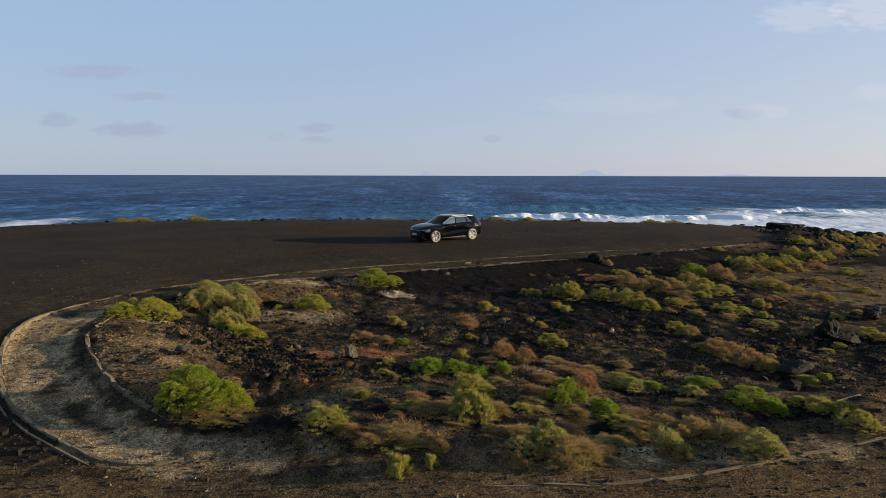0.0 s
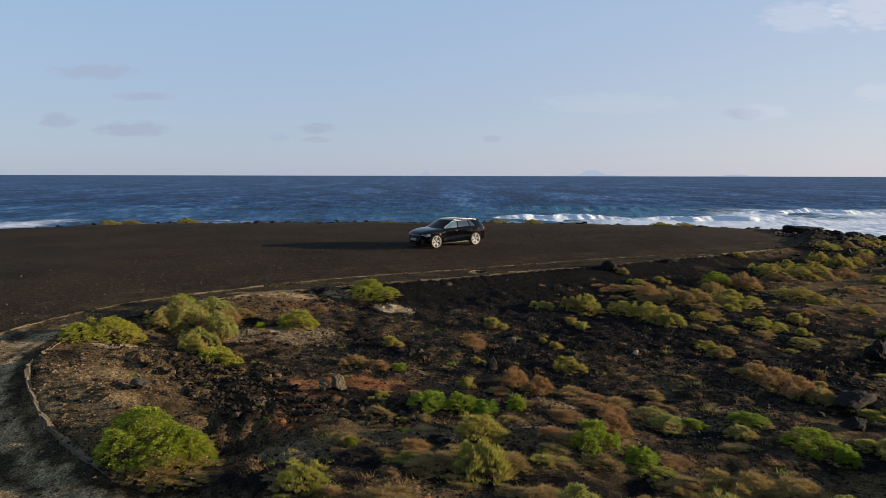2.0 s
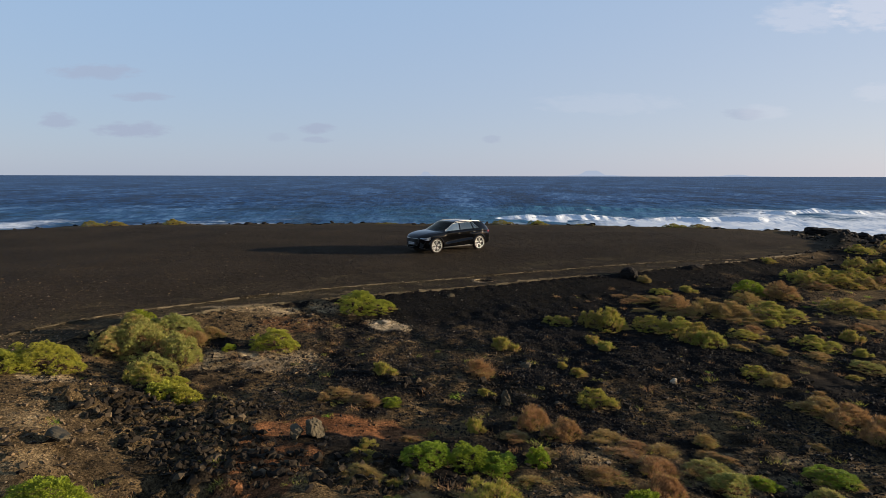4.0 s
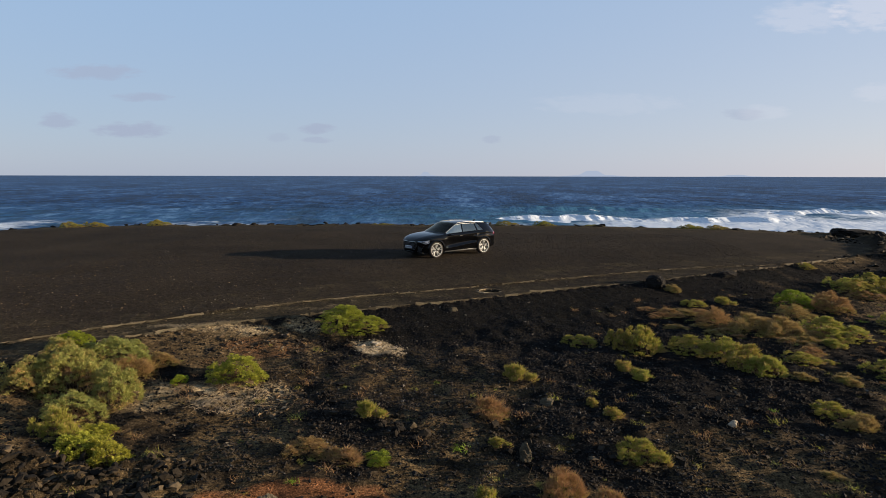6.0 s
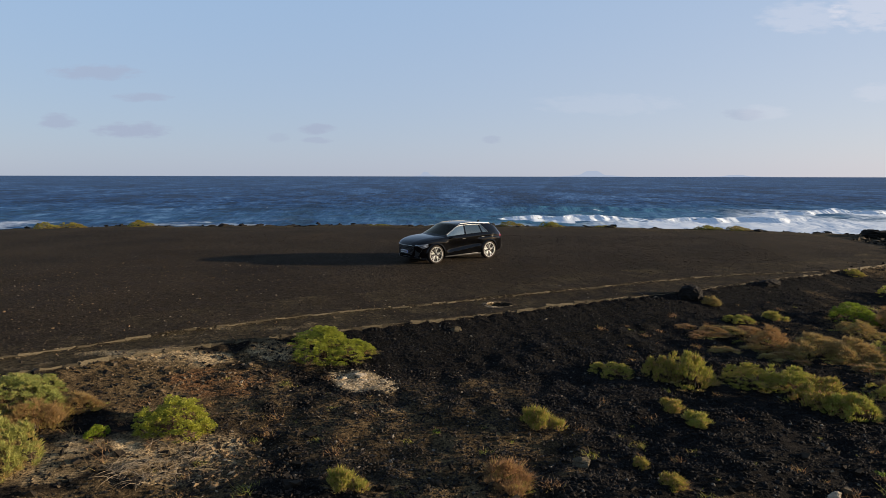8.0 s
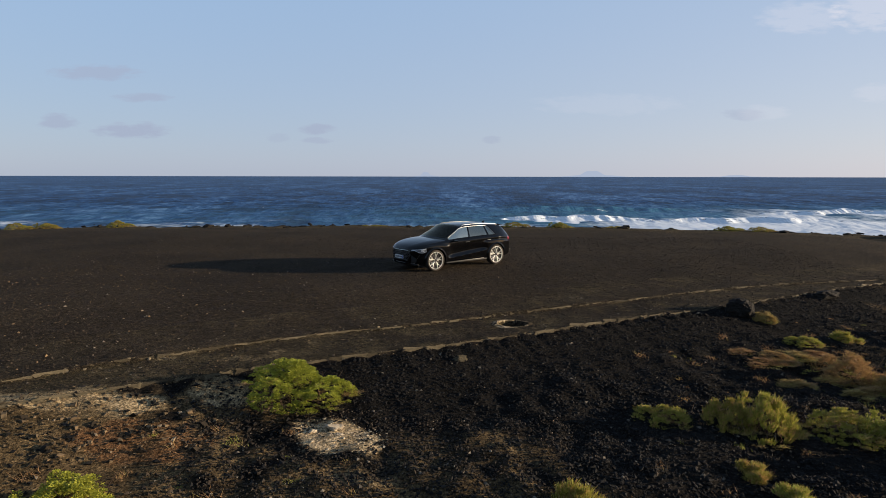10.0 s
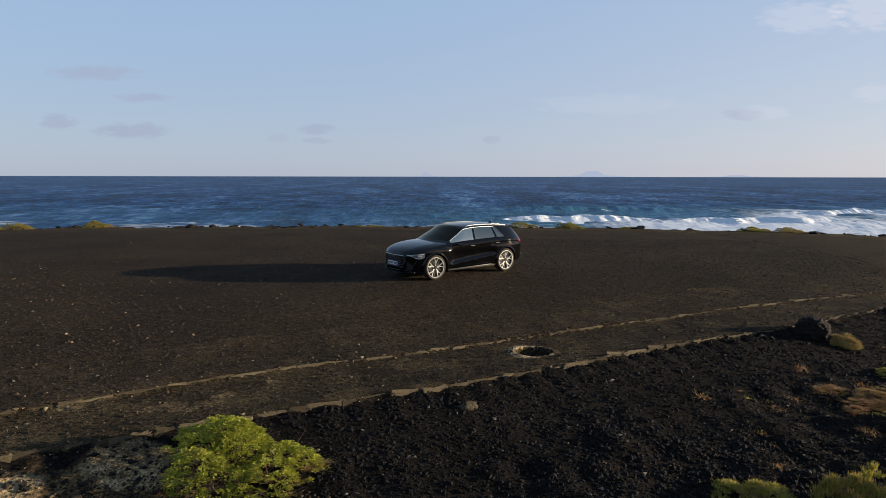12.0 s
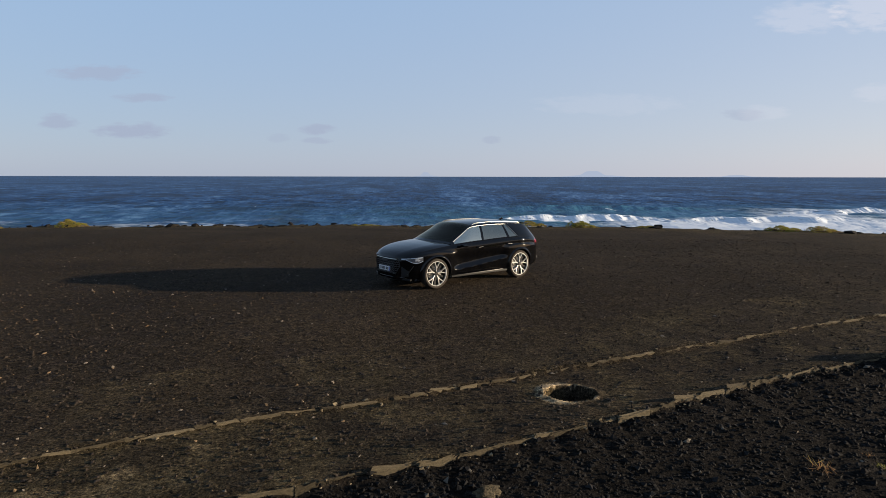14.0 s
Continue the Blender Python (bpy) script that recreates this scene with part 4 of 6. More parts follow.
def build_kerbs():
    rng = np.random.default_rng(20)
    shapes = []
    for k in range(8):
        bm = bmesh.new()
        box(bm, (1, 1, 1), bevel=0.09)
        for v in bm.verts:
            v.co += Vector(rng.normal(0, 1, 3)) * 0.07
        me = bpy.data.meshes.new("kerb_stone")
        bm.to_mesh(me)
        bm.free()
        me.materials.append(KERB)
        shapes.append(me)
    pale = []
    for me in shapes:
        me = me.copy()
        me.materials[0] = KERB_PALE
        pale.append(me)
    for name, line, wide, tall, sink, label in (("kerb_far", KERB_FAR, 0.03, 0.13, 0.035, "broken low kerb of weathered stone along the gravel flat"),
                                                ("kerb_near", KERB_NEAR, 0.032, 0.26, 0.10, "low weathered retaining kerb above the lava bank")):
        top = tagged(new(name), label, "kerb", kind="structure")
        i = 1
        while i < len(line) - 2:
            n = int(rng.integers(1, 3)) if line[i][1] > 19 else 2
            a, b = line[i], line[min(i + n, len(line) - 1)]
            c, d = (a + b) / 2, b - a
            i += n
            wall = smooth(18.5, 15.5, c[1]) * (c[0] < -4)
            if rng.random() < (0.03 if c[1] < 31 else 0.12) * (1 - wall):
                continue
            ob = new("kerb_stone", (pale if wall > 0.5 or c[0] > 14 else shapes)[int(rng.integers(8))])
            ob.parent = top
            long = float(np.hypot(*d)) * rng.uniform(0.94, 1.0)
            side = np.array([-d[1], d[0]]) / np.hypot(*d) * 0.14
            ends = np.array([a, b, a + side, b + side, a - side, b - side])
            za, zb = height(ends[:, 0], ends[:, 1]).reshape(3, 2).max(0) if wall > 0 else (-0.2, -0.2)
            z, tip = float(za + zb) / 2, -math.degrees(math.atan2(zb - za, float(np.hypot(*d))))
            h = tall * (1 + 0.3 * wall)
            rise = -0.008 + (-0.004 * wall - 0.05 * float(smooth(12.8, 11.6, c[1])) if name == "kerb_near" else 0.0) + 0.03 * float(smooth(13, 17, c[0])) + (0.035 if name == "kerb_far" else 0.0) * wall - (0.025 * float(smooth(5, 8, c[0])) if name == "kerb_near" else 0.0) + rng.normal(0, 0.010 - 0.005 * wall)
            ob.matrix_basis = pose(c[0] + rng.normal(0, 0.015 - 0.011 * wall), c[1] + rng.normal(0, 0.015 - 0.011 * wall), z + rise - h / 2 + 0.02, rng.normal(0, 2 - 1.7 * wall), tip + rng.normal(0, 2 - 1.8 * wall), math.degrees(math.atan2(d[1], d[0])) + rng.normal(0, 1.2 - 0.9 * wall)) @ Matrix.Diagonal((long, wide * rng.uniform(0.6, 1.3) * (1 + 2.2 * wall), h, 1))
    # a second row of loose stones outside the bend and a worn concrete edge along the lower road
    low = tagged(new("kerb_low"), "worn kerb along the lower dirt road", "kerb", kind="structure")
    for pts, gap in (([(-10.0, 12.0), (-8.6, 10.95), (-7.55, 10.35), (-6.7, 9.87), (-6.1, 9.55)], 0.1), ([(1.0, 8.8), (2.96, 8.87), (4.21, 8.99), (5.56, 9.29), (7.17, 9.70), (9.03, 10.20), (10.6, 10.7)], 0.06), ([(10.0, 13.1), (10.4, 13.25), (11.8, 13.86)], 0.05)):
        line = spline(pts)
        for i in range(0, len(line) - 5, 4):
            if rng.random() < gap:
                continue
            a, b = line[i], line[i + 4]
            c, d = (a + b) / 2, b - a
            za, zb = height(np.array([a[0], b[0]]), np.array([a[1], b[1]]))
            z, tip = float(za + zb) / 2, -math.degrees(math.atan2(zb - za, float(np.hypot(*d))))
            ob = new("kerb_stone", (pale)[int(rng.integers(8))])
            ob.parent = low
            ob.matrix_basis = pose(c[0], c[1], z - 0.025 + rng.normal(0, 0.01), rng.normal(0, 2), tip + rng.normal(0, 1.5), math.degrees(math.atan2(d[1], d[0])) + rng.normal(0, 2)) @ Matrix.Diagonal((float(np.hypot(*d)) * rng.uniform(0.9, 1.0), 0.055 * rng.uniform(0.7, 1.2), 0.10, 1))


def build_islands():
    # aerial haze painted as a flat glow; the islands take no sunlight
    m, n, l, b = shader("haze_glow")
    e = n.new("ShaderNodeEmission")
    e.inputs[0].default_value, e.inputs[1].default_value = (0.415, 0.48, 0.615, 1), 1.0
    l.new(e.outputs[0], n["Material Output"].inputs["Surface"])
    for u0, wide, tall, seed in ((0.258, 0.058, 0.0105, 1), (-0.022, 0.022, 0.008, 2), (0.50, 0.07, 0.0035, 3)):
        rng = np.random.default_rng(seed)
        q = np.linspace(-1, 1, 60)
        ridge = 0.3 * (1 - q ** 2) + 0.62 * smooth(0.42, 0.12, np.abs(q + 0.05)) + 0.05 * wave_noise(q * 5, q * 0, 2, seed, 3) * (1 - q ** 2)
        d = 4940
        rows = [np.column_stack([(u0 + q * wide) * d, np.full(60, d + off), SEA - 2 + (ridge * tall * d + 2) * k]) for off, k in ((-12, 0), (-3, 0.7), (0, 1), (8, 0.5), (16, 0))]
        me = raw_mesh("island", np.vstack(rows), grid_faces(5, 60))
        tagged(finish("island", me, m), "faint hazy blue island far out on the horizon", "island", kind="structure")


build_ground()
build_sea()
build_islands()
build_breaker(9.0, 36.0, 112.0, 0.95, 0.0, 3, "white breaking wave rolling in towards the shore")
build_breaker(33.0, 66.0, 108.0, 0.9, -0.02, 5, "white breaking wave near the rocky shore")
build_breaker(12.0, 56.0, 140.0, 1.0, 0.03, 7, "dark swell with a thin crest of foam", 0.22)
build_breaker(62.0, 96.0, 128.0, 0.9, 0.03, 9, "foaming wave off the rocky point")
build_boulders()


# ---- plants ----
# blade length, half width (metres), upward pull, spread, and pieces for a large, middling and small plant
HABIT = {"fresh": ((0.032, 0.060), (0.0048, 0.0082), 0.70, 0.55, (26000, 13500, 4800), 36),
         "olive": ((0.07, 0.145), (0.0040, 0.0066), 1.45, 0.36, (15500, 8500, 3400), 40),
         "grey": ((0.04, 0.08), (0.0048, 0.0080), 0.5, 0.50, (16500, 9000, 3400), 34),
         "dry": ((0.065, 0.145), (0.0030, 0.0050), 0.95, 0.55, (15500, 9000, 3600), 34)}
TYPICAL = (1.45, 1.0, 0.55)


def mound_mesh(name, kind, seed, size, share=1.0):
    """A plant of width, depth and height 1: many separate tufts of leaves or blades on a low spread of overlapping humps, ragged at the rim and streaming with the wind."""
    rng = np.random.default_rng(seed)
    span, leaf, up, spread, pieces, per = HABIT[kind]
    count = int(pieces[size] * share)
    humps = (13, 10, 7)[size]
    a, r = rng.uniform(0, 6.283, humps), 0.40 * np.sqrt(rng.random(humps))
    r[0] = 0.05
    hx, hy = r * np.cos(a) * 1.15, r * np.sin(a)
    hr = rng.uniform(0.10, 0.20, humps) + 0.15 * (1 - r / 0.40)
    hh = (0.86 - 0.58 * (r / 0.40) * rng.uniform(0.3, 1.1, humps)) * (1 - 0.35 * np.clip(hx, -0.2, 1) / 0.4)
    tufts = max(count // per, 10)
    leafy = kind in ("fresh", "grey")
    ease, power = {"fresh": (0.5, 2.0), "grey": (0.58, 1.5)}.get(kind, (0.72, 1.0))
    hr = hr * (1.0 if leafy else 1.12)
    c = 1.0 / TYPICAL[size]
    spot, out = [], []
    while len(spot) < tufts:
        k = rng.choice(humps, p=hr ** 2 / np.sum(hr ** 2))
        rise, q = rng.random() ** 1.25, rng.uniform(0, 6.283)
        d = (1 - rise ** power) ** ease * rng.uniform(0.9, 1.08)
        x, y, z = hx[k] + hr[k] * d * math.cos(q), hy[k] + hr[k] * d * math.sin(q), hh[k] * rise * rng.uniform(0.85, 1.05)
        over = np.clip(1 - (((x - hx) ** 2 + (y - hy) ** 2) / hr ** 2) ** (0.5 / ease), 0, None) ** (1 / power)
        if float(np.max(hh * over)) > z + 0.10:
            continue
        spot.append((x, y, max(z, 0.01)))
        out.append((d * math.cos(q) * 0.75, d * math.sin(q) * 0.75, 0.35 + 0.3 * rise))
    spot, out = np.array(spot), np.array(out)
    vigour, girth = rng.uniform(0.5, 1.25, tufts) + 0.5 * (rng.random(tufts) < 0.12), rng.uniform(0.7, 1.35, tufts)
    k = rng.integers(0, tufts, count)
    ball = rng.normal(size=(count, 3))
    ball /= np.linalg.norm(ball, axis=1)[:, None]
    if leafy:
        # leafy heads: leaves on the upper side of a small ball
        ball[:, 2] = np.abs(ball[:, 2])
        pos = spot[k] + ball * np.array([0.042, 0.042, 0.075]) * c * (girth[k] * rng.uniform(0.55, 1.0, count))[:, None]
        way = ball * 0.8 + out[k] * 0.5 + rng.normal(0, spread, (count, 3)) + np.array([0.05, 0, up])
    else:
        # tussocks: blades fan out of one root and stream with the wind
        pos = spot[k] + ball * np.array([0.045, 0.045, 0.02]) * c * girth[k][:, None]
        way = ball * spread + out[k] * 0.40 + rng.normal(0, 0.22, (count, 3)) + np.array([0.12, 0, up])
    way[:, 2] = np.maximum(way[:, 2], -0.1)
    way /= np.linalg.norm(way, axis=1)[:, None]
    L = (rng.uniform(*span, count) * vigour[k] * c)[:, None]
    W = (rng.uniform(*leaf, count) * c)[:, None]
    side = np.cross(way, rng.normal(size=(count, 3)))
    side /= np.linalg.norm(side, axis=1)[:, None]
    root = pos - way * L * 0.25
    if kind == "fresh":
        v = np.stack([root, root + way * L * 0.8 + side * W * 1.3, root + way * L - side * W * 1.3], 1)
    else:
        v = np.stack([root - side * W, root + side * W, root + way * L * 1.15], 1)
    v = v.reshape(-1, 3)
    v[:, 2] = np.maximum(v[:, 2], 0.0)
    return raw_mesh(name, v, np.arange(3 * count).reshape(-1, 3))


def twig_mesh(name, seed, count):
    """Dry stems that spread from the root and show through and below the leaves."""
    rng = np.random.default_rng(seed)
    V, F = [], []
    for i in range(count):
        a, lean = rng.uniform(0, 6.283), rng.uniform(0.15, 1.0)
        base = np.array([rng.normal(0, 0.16), rng.normal(0, 0.16), 0.0])
        end = base + np.array([math.cos(a) * lean * 0.42, math.sin(a) * lean * 0.42, rng.uniform(0.10, 0.60)])
        mid = (base + end) / 2 + rng.normal(0, 0.05, 3)
        s = np.array([-math.sin(a), math.cos(a), 0]) * 0.006
        k = len(V)
        V += [base - s, base + s, mid - s * 0.7, mid + s * 0.7, end - s * 0.3, end + s * 0.3]
        F += [(k, k + 1, k + 3, k + 2), (k + 2, k + 3, k + 5, k + 4)]
    return raw_mesh(name, np.array(V), F)


KINDS = {}


def bush_stock():
    for kind, habit, mat, dry in (("fresh", "fresh", LEAF_FRESH, LEAF_DRY), ("olive", "olive", LEAF_OLIVE, LEAF_DRY), ("mixed", "fresh", LEAF_MIXED, LEAF_DRY), ("grey", "grey", LEAF_GREY, LEAF_DRY), ("dry", "dry", LEAF_DRY, LEAF_OLIVE)):
        KINDS[kind] = []
        for k in range(9):
            fol = mound_mesh("foliage", habit, 50 + 7 * k + len(kind), k // 3)
            fol.materials.append(mat)
            skirt = mound_mesh("skirt", "dry", 90 + k, k // 3, 0.16)
            skirt.materials.append(dry)
            tw = twig_mesh("twigs", 70 + k, 120)
            tw.materials.append(TWIG)
            KINDS[kind].append((fol, skirt, tw))


COUNT = [0]


def bush(name, kind, x, y, wide, tall, label, group, long=1.0, turn=None, lift=-0.03, shape=None):
    """One bush: an empty at its root with its foliage, dry skirt and twigs."""
    i = COUNT[0]
    COUNT[0] += 1
    fol, skirt, tw = KINDS[kind][(i % 3 if shape is None else shape) + (0 if wide > 1.2 else 3 if wide > 0.75 else 6)]
    z = float(height(np.array([x]), np.array([y]))[0])
    root = tagged(new(name), label, "shrub" if kind != "dry" else "dry grass", group)
    turn = (i * 67.0) % 56 - 34 if turn is None else turn
    root.matrix_basis = pose(x, y, z + lift, 0, 0, turn) @ Matrix.Diagonal((wide * long * (0.98 if kind in ("olive", "dry") else 1.06), wide * (0.85 if kind in ("olive", "dry") else 0.95), max((1.0 if wide > 1.2 else 0.9) * tall, 0.12), 1))
    new("foliage", fol).parent = root
    tagged(new("twig_mass", tw), "bare brown twigs", kind="stuff").parent = root
    s = tagged(new("skirt", skirt), "dry straw-brown skirt", kind="stuff")
    s.parent = root
    s.matrix_basis = Matrix.Diagonal((1.10, 1.10, 0.58 if kind == "grey" else 0.40, 1))


bush_stock()
# bright succulent bushes: place, width, height
for x, y, w, h in ((-8.49, 20.79, 0.82, 0.43), (-5.6, 19.78, 0.37, 0.25), (-5.25, 11.95, 1.75, 0.82), (-4.62, 11.75, 1.15, 0.72), (-0.98, 17.14, 0.53, 0.16), (-0.1, 14.22, 0.86, 0.44), (0.6, 14.3, 0.87, 0.4), (1.17, 14.24, 0.75, 0.34), (1.87, 14.39, 0.47, 0.41), (13.01, 28.44, 1.5, 0.67), (3.18, 12.38, 0.82, 0.76), (3.96, 12.07, 0.68, 0.4), (5.88, 14.11, 0.46, 0.22), (7.86, 12.88, 1.09, 0.54), (8.17, 12.49, 0.5, 0.43), (7.21, 14.25, 0.89, 0.26), (10.78, 14.68, 0.39, 0.25), (-1.59, 12.3, 0.29, 0.15)):
    bush("succulent_bush", "fresh", x, y, w, h, "bright green leafy succulent bush on dark ground", "green succulent bushes")
# olive-green leafy bushes
for x, y, w, h in ((-9.46, 16.79, 1.14, 0.53), (-8.83, 17.29, 1.47, 0.73), (-6.03, 16.81, 0.72, 0.42), (-5.46, 16.68, 0.71, 0.49), (-4.42, 20.15, 1.19, 0.65), (-6.04, 17.4, 0.65, 0.27)):
    bush("succulent_bush", "mixed", x, y, w, h, "olive-green leafy succulent bush on brown soil", "green succulent bushes")
# yellow-green mounds
for x, y, w, h in ((-1.3, 18.59, 0.53, 0.35), (4.79, 21.84, 0.56, 0.31), (4.07, 23.53, 1.01, 0.39), (5.66, 23.14, 1.12, 0.9), (7.87, 22.92, 1.28, 0.68), (8.27, 21.56, 0.98, 0.6), (9.7, 22.47, 1.01, 0.31), (3.76, 17.43, 0.9, 0.46), (3.65, 18.93, 0.45, 0.24), (1.19, 17.78, 0.37, 0.18), (-6.55, 17.11, 0.78, 0.59), (16.01, 25.63, 1.39, 0.37), (13.14, 22.4, 0.58, 0.42), (8.67, 19.61, 0.87, 0.36), (9.4, 12.96, 1.05, 0.33), (8.79, 10.59, 0.76, 0.45), (-0.57, 9.35, 0.6, 0.41), (0.9, 11.21, 0.97, 0.85), (16.54, 33.55, 0.8, 0.33), (5.84, 14.21, 0.52, 0.18), (13.85, 19.55, 0.71, 0.39)):
    bush("shrub_mound", "olive", x, y, w, h, "low yellow-green wind-shaped shrub mound on black cinders", "yellow-green shrub mounds", 1.08, -12)
# more yellow-green mounds
for x, y, w, h in ((1.96, 20.82, 0.67, 0.43), (4.98, 21.09, 0.56, 0.32), (5.12, 23.29, 0.84, 0.69), (7.04, 23.11, 1.29, 0.52), (8.07, 21.98, 1.13, 0.76), (12.09, 24.94, 1.91, 0.67), (11.36, 23.7, 0.55, 0.31), (0.82, 15.83, 0.44, 0.39), (3.37, 19.53, 0.31, 0.21), (0.89, 12.65, 1.18, 0.55), (15.4, 25.99, 1.75, 0.6), (11.68, 21.92, 1.36, 0.45), (12.64, 21.19, 0.44, 0.3), (7.16, 14.15, 0.81, 0.19), (9.59, 12.23, 0.99, 0.44), (-2.2, 10.69, 1.07, 0.44), (0, 9.44, 0.29, 0.31), (8.92, 27.39, 0.84, 0.26), (10.12, 27.7, 0.61, 0.34), (15.26, 19.08, 0.95, 0.42)):
    bush("shrub_mound", "olive", x, y, w, h, "low yellow-green wind-shaped shrub mound on black cinders", "yellow-green shrub mounds", 1.08, -12)
# grey-green and browned bushes
for x, y, w, h in ((-8.16, 18.92, 1.08, 0.82), (-7.53, 19.17, 1.33, 1.02), (-6.54, 18.78, 1.13, 1), (-6.75, 17.99, 1.17, 0.69), (5.21, 14.06, 0.75, 0.35), (4.72, 10.2, 0.71, 0.67), (6.34, 9.82, 1, 0.59), (2.28, 10.02, 0.68, 0.65), (5, 14.48, 1.06, 0.37), (6.58, 13.48, 0.58, 0.34), (1.69, 9.78, 0.87, 0.44), (11.98, 20.16, 1.03, 0.33)):
    bush("grey_bush", "grey", x, y, w, h, "grey-green bush with browned twiggy base", "grey-green bushes")
for x, y, w, h in ((-7.95, 19.7, 1.33, 0.9), (-7.3, 20.3, 1.4, 0.75), (-7.37, 20.8, 1.1, 0.5)):
    bush("grey_bush", "grey", x, y, w, h, "broad sage-green bush beside the bend", "grey-green bushes")
# dry straw-coloured clumps
for x, y, w, h in ((-6.74, 19.99, 0.93, 0.7), (-4.75, 11.35, 1.5, 0.40), (-1.55, 17.11, 0.65, 0.25), (2.02, 16.13, 0.76, 0.71), (8.87, 25.77, 1.35, 0.78), (10.53, 24.62, 1.18, 0.81), (11.08, 20.83, 0.77, 0.31), (8.95, 17.45, 1.02, 0.46), (9.4, 15.88, 0.86, 0.72), (4.03, 14.45, 0.85, 0.51), (4.46, 11.2, 0.95, 0.35), (5.67, 11.1, 0.93, 0.54), (2.66, 9.63, 1.12, 0.66), (3.23, 9.77, 0.49, 0.25), (0.13, 9.93, 0.47, 0.34), (1.19, 11.39, 1.05, 0.38), (10.26, 23.06, 0.8, 0.29), (8.72, 28.8, 0.5, 0.36), (5.54, 15.79, 0.46, 0.26)):
    bush("dry_clump", "dry", x, y, w, h, "dry straw-brown clump of grass and twigs", "dry clumps", 1.08, -10)
# more dry straw-coloured clumps
for x, y, w, h in ((-6.41, 20.68, 0.91, 0.41), (-2.22, 17.27, 0.79, 0.35), (1.12, 18.89, 0.73, 0.54), (2.61, 15.62, 0.78, 0.62), (9.66, 24.86, 1.19, 0.79), (13.9, 27.66, 1.36, 0.85), (8.83, 18.96, 0.77, 0.56), (9.25, 16.69, 0.91, 0.65), (9.68, 15.65, 0.8, 0.56), (3.82, 13.5, 0.82, 0.65), (5.12, 11.27, 0.8, 0.5), (6.4, 11.12, 1.03, 0.44), (1.61, 9.37, 0.37, 0.39), (-0.71, 10.18, 1.2, 0.33), (-0.1, 11.35, 1.04, 0.34), (6.88, 16.94, 0.42, 0.16), (7.74, 15.57, 0.39, 0.17), (-0.37, 11.96, 0.56, 0.27)):
    bush("dry_clump", "dry", x, y, w, h, "dry straw-brown clump of grass and twigs", "dry clumps", 1.08, -10)
# golden mounds of the upper field
for x, y, w, h in ((16.76, 30.42, 1.78, 0.67), (17.99, 30.19, 1.6, 0.66), (18.45, 32.01, 1.48, 0.55), (19.14, 30.93, 1.92, 0.72), (20.75, 33.17, 1.48, 0.69), (21.25, 32.3, 1.58, 0.78), (22.18, 32.34, 1.09, 0.63), (16.74, 31.13, 1.81, 0.58)):
    bush("shrub_mound", "olive", x, y, w, h, "low golden-green wind-shaped mound on stony ground", "yellow-green shrub mounds", 1.02)
# dry mounds of the upper field
for x, y, w, h in ((16.65, 29.74, 1.58, 0.31), (19.16, 30.14, 1.33, 0.57), (20.42, 30.6, 1.63, 0.45), (13.72, 27.94, 1.56, 0.36), (12.1, 26.89, 1.3, 0.55)):
    bush("dry_clump", "dry", x, y, w, h, "dry golden-brown clump of low scrub", "dry clumps", 1.02)
bush("shrub_mound", "mixed", -2.4, 23.5, 1.5, 0.74, "dense yellow-green bush in pale sand by the track", "yellow-green shrub mounds", 1.16, -8, shape=2)
# scrub thickening towards the rocky coast
for kind, x, y, w, h in (("olive", 23.0, 36.2, 1.5, 0.55), ("dry", 24.8, 36.9, 1.4, 0.5), ("olive", 26.6, 38.2, 1.6, 0.6), ("olive", 28.6, 39.6, 1.4, 0.6), ("dry", 29.6, 38.2, 1.6, 0.6), ("olive", 31.0, 40.8, 1.7, 0.65), ("olive", 24.4, 34.8, 1.2, 0.5),
                         ("dry", 23.4, 33.4, 1.3, 0.5), ("olive", 24.9, 33.0, 1.1, 0.45), ("olive", 26.4, 35.2, 1.3, 0.5), ("dry", 27.6, 36.6, 1.3, 0.5), ("olive", 21.4, 29.2, 1.2, 0.4), ("dry", 18.6, 27.4, 1.2, 0.4), ("olive", 16.9, 24.3, 1.0, 0.4), ("dry", 14.4, 23.6, 0.9, 0.3), ("olive", 19.6, 25.6, 0.9, 0.35)):
    bush("coast_scrub", kind, x, y, w, h, "low golden-green wind-shaped scrub near the coast" if kind == "olive" else "dry golden-brown scrub near the coast", "coastal scrub", 1.05)
# bushes on the brink above the sea
for x, y, w, h, e in ((-30.6, 56.8, 1.9, 0.85, 1.2), (-29.0, 57.6, 1.9, 0.8, 1.3), (-24.1, 58.5, 1.8, 0.95, 1.3), (5.6, 55.9, 1.5, 0.6, 1.4), (8.6, 55.3, 1.5, 0.75, 1.3), (19.6, 53.1, 1.5, 0.6, 1.5), (21.4, 52.5, 1.6, 0.6, 1.3), (-4.5, 57.6, 1.5, 0.25, 1.8), (12.6, 54.8, 1.2, 0.3, 1.5)):
    bush("coast_bush", "olive", x, y, w * 0.9, h * 0.62, "yellow-green bush on the brink above the sea", "coastal bushes", e, 0)


